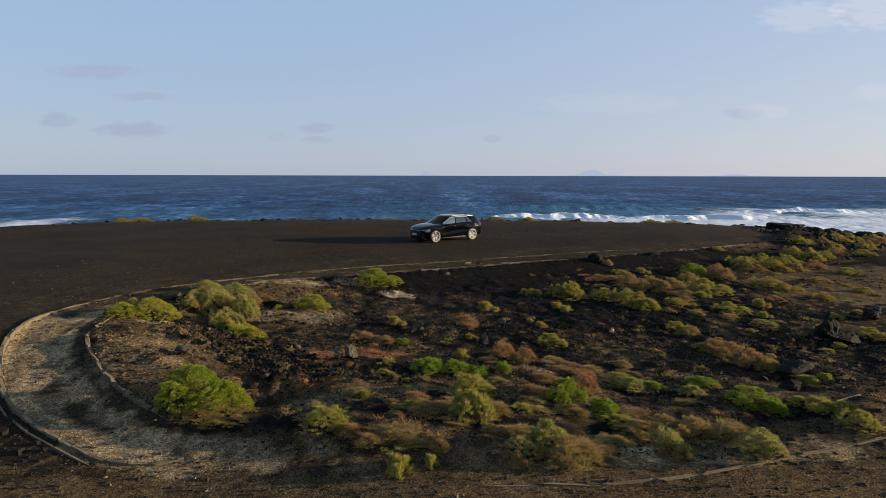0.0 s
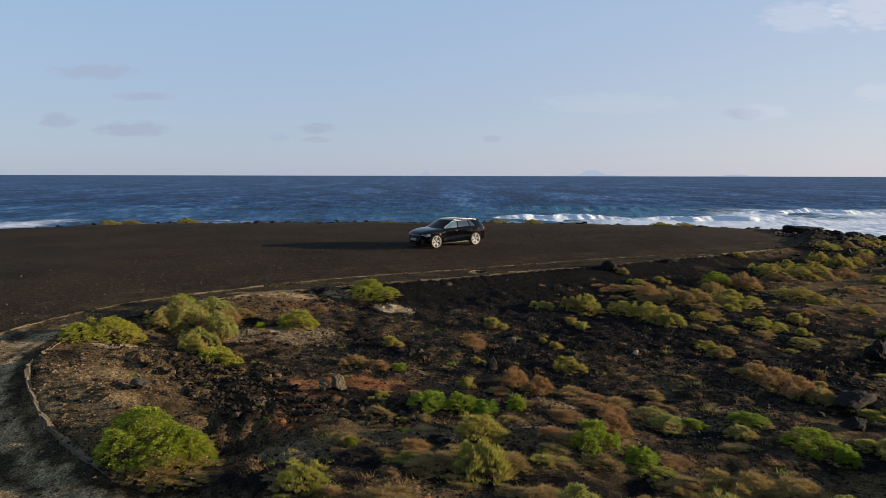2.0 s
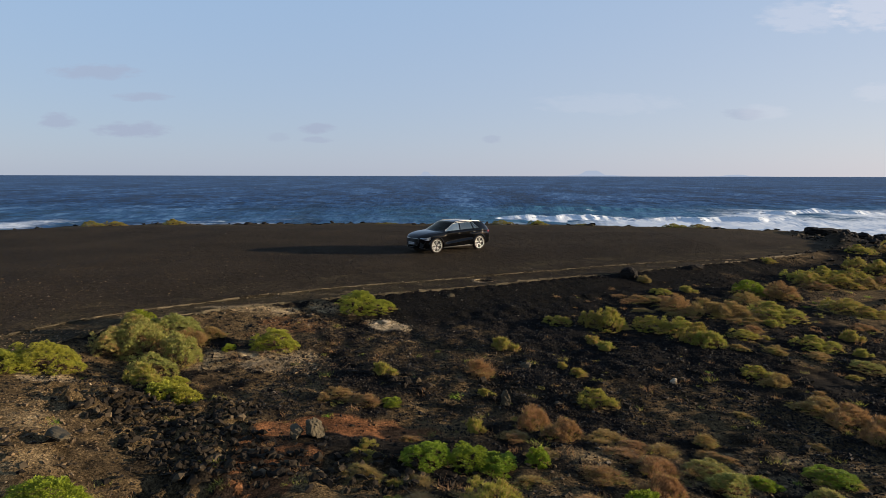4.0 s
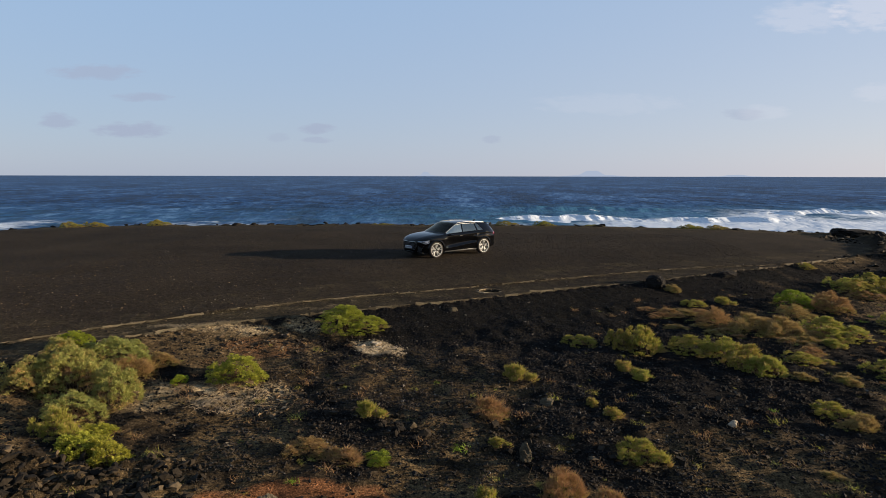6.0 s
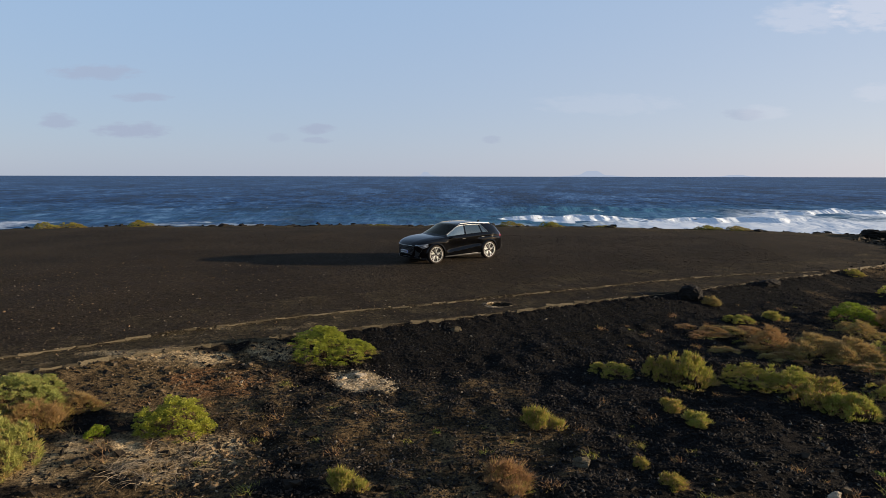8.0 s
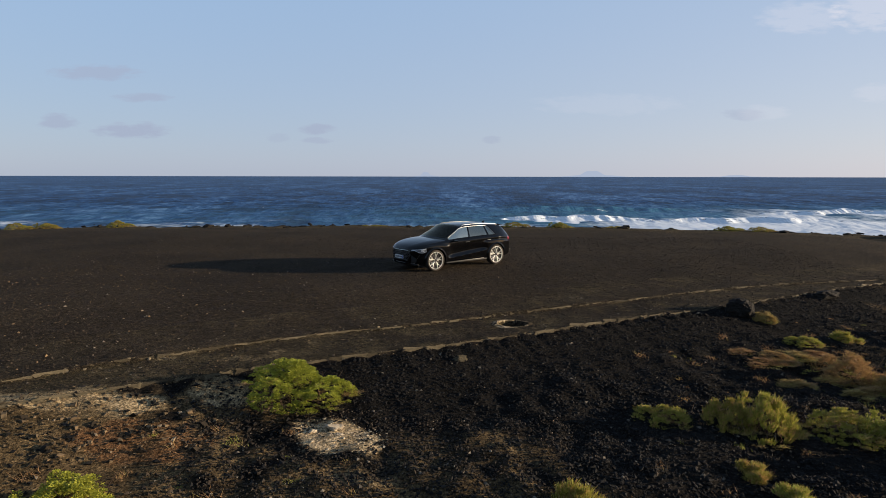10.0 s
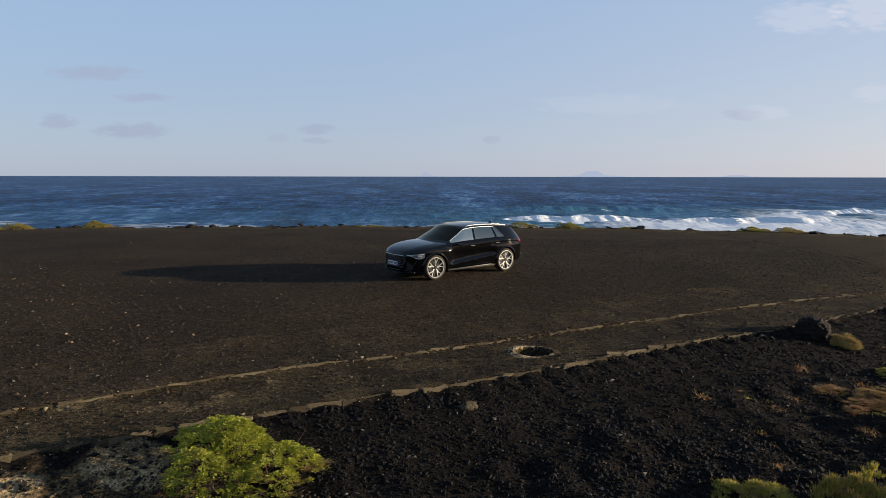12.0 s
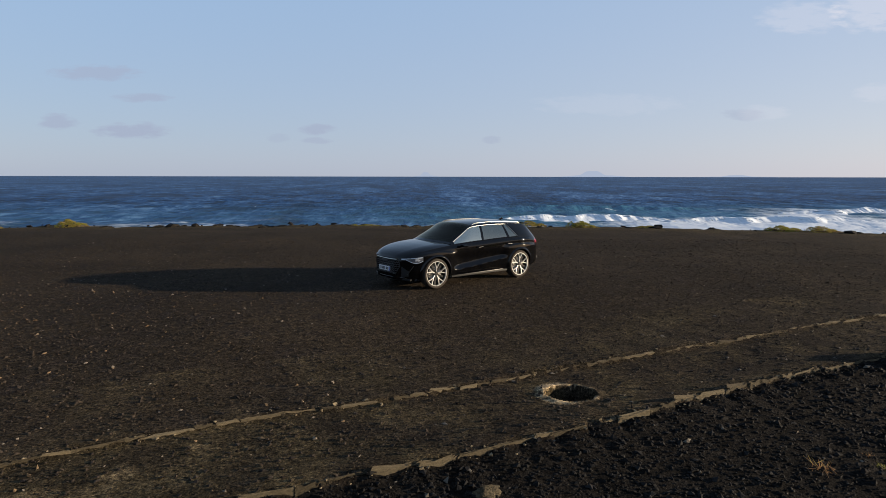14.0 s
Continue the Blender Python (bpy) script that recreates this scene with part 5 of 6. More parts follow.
# low straw and grass between the bushes of the lower field
scatter = random.Random(19)
for i in range(64):
    x, y = scatter.uniform(-1.8, 6.8), scatter.uniform(9.9, 15.6)
    w = scatter.uniform(0.32, 0.8)
    if math.hypot((x - 0.7) / 1.5, y - 14.3) > 0.8:
        bush("dry_clump" if i % 5 else "shrub_mound", "dry" if i % 5 else "olive", x, y, w, w * scatter.uniform(0.22, 0.36), "low mat of straw-brown grass" if i % 5 else "low mat of yellow-green grass", "dry clumps" if i % 5 else "yellow-green shrub mounds", 1.15)
for i in range(34):
    x, y = scatter.uniform(8.0, 20.0), scatter.uniform(14.5, 28.0)
    w = scatter.uniform(0.3, 0.6)
    if y > 17 + 0.75 * x:
        continue
    bush("dry_clump" if i % 2 else "shrub_mound", "dry" if i % 2 else "olive", x, y, w, w * scatter.uniform(0.3, 0.5), "small tuft of straw-brown grass" if i % 2 else "small tuft of yellow-green grass", "dry clumps" if i % 2 else "yellow-green shrub mounds", 1.1)

# a loose brown mat that joins the mounds below the track
for i in range(30):
    a, r = scatter.uniform(0, 6.283), math.sqrt(scatter.random())
    x, y = 9.5 + 2.7 * r * math.cos(a), 25.4 - 0.8 * r * math.cos(a) + 1.5 * r * math.sin(a)
    w = scatter.uniform(0.45, 0.85)
    bush("dry_clump", "dry", x, y, w, w * scatter.uniform(0.22, 0.36), "low mat of straw-brown grass between green mounds", "dry clumps", 1.25)


def dead_brush(x, y, reach, seed):
    """A heap of bare, bleached branches that curl up out of the ground."""
    rng = np.random.default_rng(seed)
    z = float(height(np.array([x]), np.array([y]))[0])
    root = tagged(new("dead_brush"), "bleached leafless branches of a dead shrub", "dead shrub", "dead shrubs")
    root.matrix_basis = pose(x, y, z)
    for _ in range(34):
        a, bend = rng.uniform(0, 6.283), rng.uniform(-1.4, 1.4)
        pts, p, up = [], Vector((rng.normal(0, 0.12) * reach, rng.normal(0, 0.12) * reach, -0.02)), rng.uniform(0.5, 1.1)
        for k in range(7):
            pts.append(p.copy())
            step = reach * rng.uniform(0.07, 0.14)
            p = p + Vector((math.cos(a) * step, math.sin(a) * step, up * step * 0.9))
            a, up = a + bend * 0.28 + rng.normal(0, 0.15), up - 0.24
            p.z = max(p.z, 0.01)
        bm = bmesh.new()
        tube(bm, pts, [0.0032, 0.003, 0.0027, 0.0023, 0.0019, 0.0014, 0.001], 5)
        part("branch", bm, BONE_TWIG, root, "", 60)


def build_tufts():
    """Small tufts of grass and seedlings between the stones."""
    rng = np.random.default_rng(61)
    for mat, n, name, label in ((LEAF_OLIVE, 240, "green_tufts", "small green tufts between the stones"), (LEAF_DRY, 480, "dry_tufts", "sparse dry grass tufts on cinders"), (LEAF_FRESH, 30, "seedlings", "fresh green seedlings on black ground")):
        x, y = strew(n * 3, -9, 18, 10, 30, lambda x, y: inside(x, y, FIELD) & (near_line(x, y, EDGE) > 1.2) & (smooth(5.5, 1.5, np.hypot(x - 1.0, y - 24.5)) < 0.5), 62 + n)
        x, y = x[:n], y[:n]
        blades = 46
        s = 0.05 + 0.17 * rng.random(len(x)) ** 1.6
        c = np.repeat(np.column_stack([x, y, height(x, y)]), blades, 0)
        sz = np.repeat(s, blades)[:, None]
        m = len(c)
        p = c + np.column_stack([rng.normal(0, 0.45, (m, 2)), np.zeros(m)]) * sz
        tip = p + (np.column_stack([rng.normal(-0.15, 0.35, m), rng.normal(0, 0.35, m), rng.uniform(0.15, 0.6, m)])) * sz
        side = np.column_stack([rng.normal(size=(m, 2)), np.zeros(m)])
        side = side / np.linalg.norm(side, axis=1)[:, None] * (0.022 if mat is not LEAF_FRESH else 0.06) * sz
        v = np.stack([p - side, p + side, tip], 1).reshape(-1, 3)
        tagged(finish(name, raw_mesh(name, v, np.arange(3 * m).reshape(-1, 3)), mat), label, "grass", kind="stuff")


build_tufts()
for x, y, reach, seed in ((-4.55, 19.2, 0.8, 1), (-4.1, 19.1, 0.65, 2), (-4.85, 18.9, 0.6, 5), (-4.35, 18.7, 0.6, 6), (-3.9, 19.5, 0.5, 7), (-0.25, 12.75, 0.6, 3), (0.35, 12.45, 0.5, 4)):
    dead_brush(x, y, reach, seed)


# ---- the car ----
def paint_black():
    m, n, l, b = shader("black_car_paint")
    dust = noise_of(n, l, 6.0, 5, 0.6)
    put(l, mix(n, l, ramp(n, l, dust, 0.45, 0.8), (0.0015, 0.0016, 0.0022), (0.0032, 0.0031, 0.0032)), b.inputs["Base Color"])
    b.inputs["Roughness"].default_value, b.inputs["Specular IOR Level"].default_value = 0.04, 0.28
    b.inputs["Coat Weight"].default_value, b.inputs["Coat Roughness"].default_value = 0.03, 0.02
    return m


def tinted_glass(name, color, see):
    m, n, l, b = shader(name)
    g = n.new("ShaderNodeBsdfGlossy")
    # warm tint painted into the reflections, for a hazier sky than the world's
    g.inputs["Color"].default_value, g.inputs["Roughness"].default_value = (0.92, 0.86, 0.70, 1), 0.01
    t = n.new("ShaderNodeBsdfTransparent")
    t.inputs["Color"].default_value = (*color, 1)
    f = n.new("ShaderNodeFresnel")
    f.inputs["IOR"].default_value = see
    ms = n.new("ShaderNodeMixShader")
    l.new(f.outputs[0], ms.inputs[0]), l.new(t.outputs[0], ms.inputs[1]), l.new(g.outputs[0], ms.inputs[2])
    l.new(ms.outputs[0], n["Material Output"].inputs["Surface"])
    return m


PAINT = paint_black()
TRIM = plain("black_plastic_trim", (0.010, 0.010, 0.010), 0.6, 0.0, 0.0, 1.3)
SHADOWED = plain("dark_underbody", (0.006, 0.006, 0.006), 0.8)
SILVER = plain("satin_aluminium", (0.55, 0.54, 0.52), 0.3, 1.0)
ALLOY = plain("polished_alloy", (0.42, 0.43, 0.44), 0.34, 0.9)
ALLOY_DARK = plain("gloss_black_alloy", (0.008, 0.008, 0.008), 0.35, 0.0, 0.0, 1.35)
RAIL = plain("grey_rail", (0.30, 0.30, 0.29), 0.3, 1.0)
RUBBER = worn("tyre_rubber", (0.014, 0.013, 0.012), (0.05, 0.042, 0.034), 7.0, 0.85, 0.004)
STEEL = plain("brake_steel", (0.35, 0.34, 0.33), 0.4, 1.0)
GLASS_CLEAR = tinted_glass("windscreen_glass", (0.14, 0.15, 0.16), 1.33)
GLASS_SIDE = tinted_glass("side_glass", (0.78, 0.80, 0.74), 8.0)
GLASS_DARK = tinted_glass("privacy_glass", (0.10, 0.11, 0.11), 3.6)
LAMP_INNER = plain("lamp_reflector", (0.62, 0.66, 0.72), 0.25, 0.5)
LAMP_BODY = plain("lamp_housing", (0.13, 0.14, 0.16), 0.2, 0.4, 0.3)
RED_LENS = plain("red_lamp_lens", (0.28, 0.008, 0.012), 0.12, 0.0, 1.0)
PLATE = plain("white_number_plate", (0.68, 0.69, 0.70), 0.4)
PLATE_INK = plain("plate_ink", (0.02, 0.02, 0.025), 0.5)
PLATE_BLUE = plain("plate_blue", (0.02, 0.06, 0.32), 0.5)
CABIN = worn("dark_upholstery", (0.012, 0.012, 0.013), (0.03, 0.028, 0.027), 8.0, 0.7, 0.004)

AXLE, HUB = 2.928, 0.386


def curve_of(xs, vs):
    """A smooth curve through the given stations that never swings past them."""
    xs, vs = np.array(xs, float), np.array(vs, float)
    h, d = np.diff(xs), np.diff(vs) / np.diff(xs)
    m = np.zeros(len(xs))
    m[0], m[-1] = d[0], d[-1]
    for i in range(1, len(xs) - 1):
        if d[i - 1] * d[i] > 0:
            a, b = 2 * h[i] + h[i - 1], h[i] + 2 * h[i - 1]
            m[i] = (a + b) / (a / d[i - 1] + b / d[i])

    def at(x):
        x = min(max(x, xs[0]), xs[-1])
        i = min(max(int(np.searchsorted(xs, x)) - 1, 0), len(h) - 1)
        t = (x - xs[i]) / h[i]
        return float((1 + 2 * t) * (1 - t) ** 2 * vs[i] + t * (1 - t) ** 2 * h[i] * m[i] + t * t * (3 - 2 * t) * vs[i + 1] + t * t * (t - 1) * h[i] * m[i + 1])
    return at


# stations along the car, from the tail (-1.05) over the rear axle (0) to the nose (3.84)
half_width = curve_of([-1.05, -1.02, -0.95, -0.82, -0.62, -0.35, 0.0, 0.5, 1.3, 2.1, 2.6, 2.93, 3.2, 3.4, 3.55, 3.68, 3.77, 3.82, 3.84], [0.44, 0.54, 0.66, 0.775, 0.87, 0.935, 0.962, 0.955, 0.950, 0.955, 0.963, 0.966, 0.945, 0.89, 0.815, 0.71, 0.585, 0.44, 0.30])
belt = curve_of([-1.05, -0.98, -0.85, -0.6, -0.2, 0.4, 1.3, 2.3, 2.6, 3.0, 3.3, 3.5, 3.65, 3.75, 3.84], [0.97, 1.015, 1.06, 1.11, 1.145, 1.145, 1.115, 1.08, 1.055, 1.015, 0.965, 0.92, 0.875, 0.83, 0.775])
crown = curve_of([-1.05, -0.6, 0.4, 2.3, 2.6, 3.0, 3.3, 3.5, 3.65, 3.75, 3.80, 3.84], [0.985, 1.13, 1.16, 1.125, 1.13, 1.105, 1.06, 1.012, 0.96, 0.905, 0.86, 0.79])
sill = curve_of([-1.05, -0.9, -0.5, 0.45, 2.4, 3.35, 3.6, 3.84], [0.42, 0.38, 0.31, 0.27, 0.27, 0.27, 0.25, 0.26])
floor_z = curve_of([-1.05, -0.8, 0.0, 2.9, 3.5, 3.84], [0.40, 0.30, 0.22, 0.22, 0.23, 0.25])
rail_z = curve_of([-1.0, -0.9, -0.78, -0.66, -0.56, -0.42, -0.1, 0.4, 0.9, 1.3, 1.62, 1.98, 2.42], [1.02, 1.09, 1.20, 1.31, 1.40, 1.465, 1.515, 1.548, 1.560, 1.552, 1.522, 1.335, 1.088])
rail_y = curve_of([-1.0, -0.78, -0.56, -0.3, 0.3, 1.0, 1.62, 1.98, 2.42], [0.56, 0.61, 0.60, 0.61, 0.645, 0.66, 0.685, 0.745, 0.83])
bulge = curve_of([-1.0, -0.6, -0.3, 0.4, 1.0, 1.62, 1.98, 2.42], [0.02, 0.04, 0.055, 0.062, 0.062, 0.066, 0.065, 0.045])
lean_of = curve_of([-1.0, -0.75, -0.45, 0.03, 0.37, 0.8, 1.3, 2.42], [0.0, 0.03, 0.16, 0.34, 0.08, 0.0, -0.05, 0.0])


def arch(x):
    for a in (0.0, AXLE):
        if abs(x - a) < 0.44:
            return HUB + math.sqrt(0.44 ** 2 - (x - a) ** 2) * 0.985
    return 0.0


def side_y(x, z):
    """Half width of the body side at a station and height: flared arches, a shoulder, and the hollow with its raised blade low on the doors."""
    w = half_width(x)
    y = w - 0.05 * float(smooth(0.48, 0.22, z)) - 0.012 * float(smooth(0.78, 0.98, z)) - 0.055 * float(smooth(belt(x) - 0.10, belt(x), z)) ** 1.5
    for a in (0.0, AXLE):
        near = math.exp(-((x - a) / 0.62) ** 4)
        crest = 0.925 + 0.02 * (a == 0) - 0.05 * ((x - a) / 0.62) ** 2
        y += 0.030 * near * (float(smooth(crest + 0.035, crest, z)) - 0.55 * float(smooth(0.86, 0.60, z)))
    door = float(smooth(0.42, 0.72, x) * smooth(2.46, 2.15, x))
    blade = 0.40 + 0.185 * (2.30 - x) / 1.7
    y -= door * 0.085 * float(smooth(blade, blade + 0.12, z)) * float(smooth(0.93, 0.66, z))
    y -= door * 0.018 * float(smooth(blade, blade - 0.06, z))
    return y


def body_section(x):
    """Half outline of the body at x, from the middle of the floor out and up to the middle of the top."""
    w, zb, ze, zc = half_width(x), floor_z(x), belt(x), crown(x)
    zs = max(sill(x), arch(x))
    pts = [(0, zb), (0.70 * w, zb), (0.70 * w, max(zs, zb)), (side_y(x, zs) - 0.03, zs)]
    for u in np.linspace(0.0, 1.0, 24):
        z = zs + 0.006 + (ze - zs - 0.006) * u
        pts.append((side_y(x, z), z))
    e = side_y(x, ze)
    rise = zc - ze
    for f, k in ((0.955, 0.16), (0.90, 0.36), (0.82, 0.55), (0.72, 0.72), (0.66, 0.76), (0.45, 0.90), (0.2, 0.985), (0.0, 1.0)):
        pts.append((e * f, ze + rise * k))
    return pts


def loft_parts(sections, pick, materials, parent, angle=32):
    """A skin over mirrored half sections of (x, y, z), cut into panels by pick(column, row, side)."""
    n = len(sections[0])
    panels = {}
    for side in (1, -1):
        for i in range(len(sections) - 1):
            for j in range(n - 1):
                key = pick(i, j, side)
                if key is None:
                    continue
                bm, cache = panels.setdefault(key, (bmesh.new(), {}))
                quad = []
                for a, b in ((i, j), (i + 1, j), (i + 1, j + 1), (i, j + 1)):
                    x, y, z = sections[a][b]
                    k = (a, b, side if y > 1e-6 else 0)
                    if k not in cache:
                        cache[k] = bm.verts.new((x, side * y, z))
                    if cache[k] not in quad:
                        quad.append(cache[k])
                if len(quad) > 2:
                    try:
                        bm.faces.new(quad if side > 0 else quad[::-1])
                    except ValueError:
                        pass
    made = {}
    for (name, tag), (bm, _) in panels.items():
        mat, label = materials[name]
        made[(name, tag)] = part(name, bm, mat, parent, label, angle)
    return made


def turned_ring(bm, prof, seg=48):
    """A surface of revolution about the wheel's axle from (radius, offset) pairs."""
    rings = [[bm.verts.new((r * math.cos(6.28318 * k / seg), y, r * math.sin(6.28318 * k / seg))) for k in range(seg)] for r, y in prof]
    for a, b in zip(rings, rings[1:]):
        for k in range(seg):
            bm.faces.new((a[k], a[(k + 1) % seg], b[(k + 1) % seg], b[k]))
    return bm


def build_wheel(parent, x, side):
    """Tyre, bright five-spoke rim with split spokes, dark inserts, brake disc and hub cap; the outer face looks along +y."""
    root = new("wheel")
    root.parent = parent
    prof = [(0.300, -0.12), (0.315, -0.128), (0.350, -0.134), (0.377, -0.118), (0.386, -0.09), (0.386, 0.09), (0.378, 0.116), (0.358, 0.130), (0.330, 0.130), (0.314, 0.118), (0.304, 0.10), (0.300, -0.12)]
    part("tyre", turned_ring(bmesh.new(), prof), RUBBER, root, "dusty black tyre", 40)
    part("rim", turned_ring(bmesh.new(), [(0.318, 0.110), (0.316, 0.124), (0.304, 0.124), (0.296, 0.108), (0.292, 0.09)]), ALLOY, root, "polished alloy rim ring", 40)
    part("barrel", turned_ring(bmesh.new(), [(0.300, 0.104), (0.280, 0.02), (0.272, -0.10), (0.300, -0.11)]), ALLOY_DARK, root, "", 40)

    def bar(bm, p, q, w0, w1, y0, y1, thick):
        p, q = Vector((p[0], 0, p[1])), Vector((q[0], 0, q[1]))
        d = (q - p).normalized()
        s = Vector((-d.z, 0, d.x))
        ring = []
        for o, w, y in ((p, w0, y0), (q, w1, y1)):
            ring.append([bm.verts.new(o + s * w * a + Vector((0, y - t, 0))) for a, t in ((-1, thick), (-1, 0.008), (-0.7, 0), (0.7, 0), (1, 0.008), (1, thick))])
        for k in range(6):
            bm.faces.new((ring[0][k], ring[0][(k + 1) % 6], ring[1][(k + 1) % 6], ring[1][k]))
        bm.faces.new(ring[0][::-1]), bm.faces.new(ring[1])

    polar = lambda r, a: (r * math.cos(a), r * math.sin(a))
    for k in range(5):
        a = 1.5708 + 6.28318 * k / 5 + 0.1
        bm = bmesh.new()
        bar(bm, polar(0.055, a), polar(0.175, a), 0.019, 0.017, 0.098, 0.106, 0.05)
        bar(bm, polar(0.155, a + 0.06), polar(0.300, a + 0.25), 0.0125, 0.011, 0.106, 0.114, 0.045)
        bar(bm, polar(0.155, a - 0.06), polar(0.300, a - 0.25), 0.0125, 0.011, 0.106, 0.114, 0.045)
        part("spoke", bm, ALLOY, root, "polished split alloy spoke")
        bm = bmesh.new()
        bar(bm, polar(0.06, a + 0.628), polar(0.285, a + 0.628), 0.018, 0.034, 0.070, 0.078, 0.03)
        part("insert", bm, ALLOY_DARK, root, "gloss black rim insert")
    bm = bmesh.new()
    bmesh.ops.create_cone(bm, cap_ends=True, segments=24, radius1=0.060, radius2=0.045, depth=0.05, matrix=pose(0, 0.09, 0, -90, 0, 0))
    part("hub_cap", bm, ALLOY_DARK, root, "", 40)
    bm = bmesh.new()
    bmesh.ops.create_cone(bm, cap_ends=True, segments=32, radius1=0.19, radius2=0.19, depth=0.02, matrix=pose(0, 0.03, 0, 90, 0, 0))
    part("brake_disc", bm, STEEL, root, "", 40)
    bm = bmesh.new()
    bmesh.ops.create_cone(bm, cap_ends=True, segments=32, radius1=0.272, radius2=0.272, depth=0.02, matrix=pose(0, -0.02, 0, 90, 0, 0))
    part("inner_barrel", bm, SHADOWED, root, "", 40)
    root.matrix_basis = pose(x, side * 0.832, 0.382, 0, 0, 0 if side > 0 else 180)


def skin_patch(bm, rows, side, push, depth):
    """A slab that follows the body side: rows of (x, z) from top to bottom, pushed out of the skin and with returns inwards."""
    grid = [[bm.verts.new((x, side * (side_y(x, z) + push), z)) for x, z in row] for row in rows]
    for a, b in zip(grid, grid[1:]):
        for k in range(len(a) - 1):
            bm.faces.new((a[k], a[k + 1], b[k + 1], b[k]))
    rim = grid[0] + [r[-1] for r in grid[1:]] + grid[-1][-2::-1] + [r[0] for r in grid[-2:0:-1]]
    back = [bm.verts.new((v.co.x - depth * 0.6, v.co.y - side * depth, v.co.z)) for v in rim]
    for k in range(len(rim)):
        q = (k + 1) % len(rim)
        bm.faces.new((rim[k], rim[q], back[q], back[k]))
    return bm


def build_car():
    car = tagged(new("car"), "glossy black five-door SUV parked on dark gravel", "car")
    xs = set(np.round(np.linspace(-1.05, 3.84, 80), 3))
    for a in (0.0, AXLE):
        xs |= set(np.round(a + 0.439 * np.sin(np.linspace(-1.5708, 1.5708, 27)), 3)) | {round(a - 0.443, 3), round(a + 0.443, 3)}
    xs |= {0.30, 1.20, 2.36, 3.55, -0.9, -1.03, 3.83, 3.80, 3.78, 3.72, 3.65}
    xs = sorted(xs)
    sections = [[(x, y, z) for y, z in body_section(x)] for x in xs]

    def panel(i, j, side):
        x = (xs[i] + xs[i + 1]) / 2
        if j < 3:
            return ("underbody", 0)
        if x > 3.55 and j < 27:
            return ("front_bumper", side)
        if x > 2.36 and j >= 28:
            return ("bonnet", 0)
        if x < -0.9 and j < 14:
            return ("rear_bumper", side)
        if x < -0.9:
            return ("tailgate", 0)
        if 4 <= j < 27 and 1.20 < x < 2.36:
            return ("front_door", side)
        if 4 <= j < 27 and 0.30 < x < 1.20:
            return ("rear_door", side)
        return ("body", 0)

    looks = {k: (PAINT, "") for k in ("front_bumper", "bonnet", "rear_bumper", "tailgate", "front_door", "rear_door", "body")}
    looks["underbody"] = (SHADOWED, "")
    loft_parts(sections, panel, looks, car, 40)
    for x, name in ((3.84, "nose_panel"), (-1.05, "tail_panel")):
        bm = bmesh.new()
        lo = body_section(x)[2:]
        vs = [bm.verts.new((x, y, z)) for y, z in lo] + [bm.verts.new((x, -y, z)) for y, z in lo[-2::-1]]
        bm.faces.new(vs)
        part(name, bm, PAINT, car)

    # the glasshouse: columns that lean forward towards the tail, a curved screen
    gx = sorted(set(np.round(np.linspace(-1.0, 2.42, 58), 3)) | {1.36, 1.28, 0.43, 0.33, 0.03, -0.05, 2.30, 2.36, 1.62, 1.70, -0.50, -0.93})
    F = (0, 0.06, 0.16, 0.30, 0.45, 0.60, 0.75, 0.88, 0.94, 1.0)
    house = []
    for x in gx:
        top = x + lean_of(x)
        yb, zb, yr = 0.985 * side_y(x, belt(x)), belt(x), rail_y(top)
        zr = max(zb + 0.006, rail_z(top))
        if zr < zb + 0.03:
            yr = min(yb, yr + 0.06)
        rows = [(x + (top - x) * f, yb + (yr - yb) * f ** 1.2, zb + (zr - zb) * f) for f in F]
        for g in (0.965, 0.90, 0.78, 0.60, 0.40, 0.20, 0.0):
            bow = 0.20 * float(smooth(1.25, 1.75, x)) * (1 - g * g) - 0.10 * float(smooth(-0.40, -0.62, x)) * (1 - g * g)
            rows.append((top + bow, yr * g, zr + bulge(top) * (1 - g ** 2.6)))
        house.append(rows)

    def house_panel(i, j, side):
        x = (gx[i] + gx[i + 1]) / 2
        if j >= 10:
            if 1.62 < x < 2.36:
                return ("windscreen", 0)
            if -0.93 < x < -0.50:
                return ("rear_window", 0)
            return ("roof", 0)
        if 1 <= j < 8:
            if 1.36 < x < 2.30:
                return ("side_window", side)
            if 0.43 < x < 1.28:
                return ("rear_side_window", side)
            if 0.03 < x < 0.33:
                return ("quarter_window", side)
        if 0 < j < 8 and 1.28 < x < 1.36:
            return ("pillar", side)
        return ("roof", 0)

    looks = {"windscreen": (GLASS_CLEAR, "sloping windscreen"), "rear_window": (GLASS_DARK, "dark rear window"), "roof": (PAINT, ""), "side_window": (GLASS_SIDE, "clear side window"), "rear_side_window": (GLASS_DARK, "tinted side window"),
             "quarter_window": (GLASS_DARK, "tinted quarter window"), "pillar": (PAINT, "black door pillar")}
    loft_parts(house, house_panel, looks, car, 40)

    def on_house(x, f, push=0.0):
        top = x + lean_of(x)
        yb, zb, yr = 0.985 * side_y(x, belt(x)), belt(x), rail_y(top)
        zr = max(zb + 0.006, rail_z(top))
        return (x + (top - x) * f, yb + (yr - yb) * f ** 1.2 + push, zb + (zr - zb) * f)

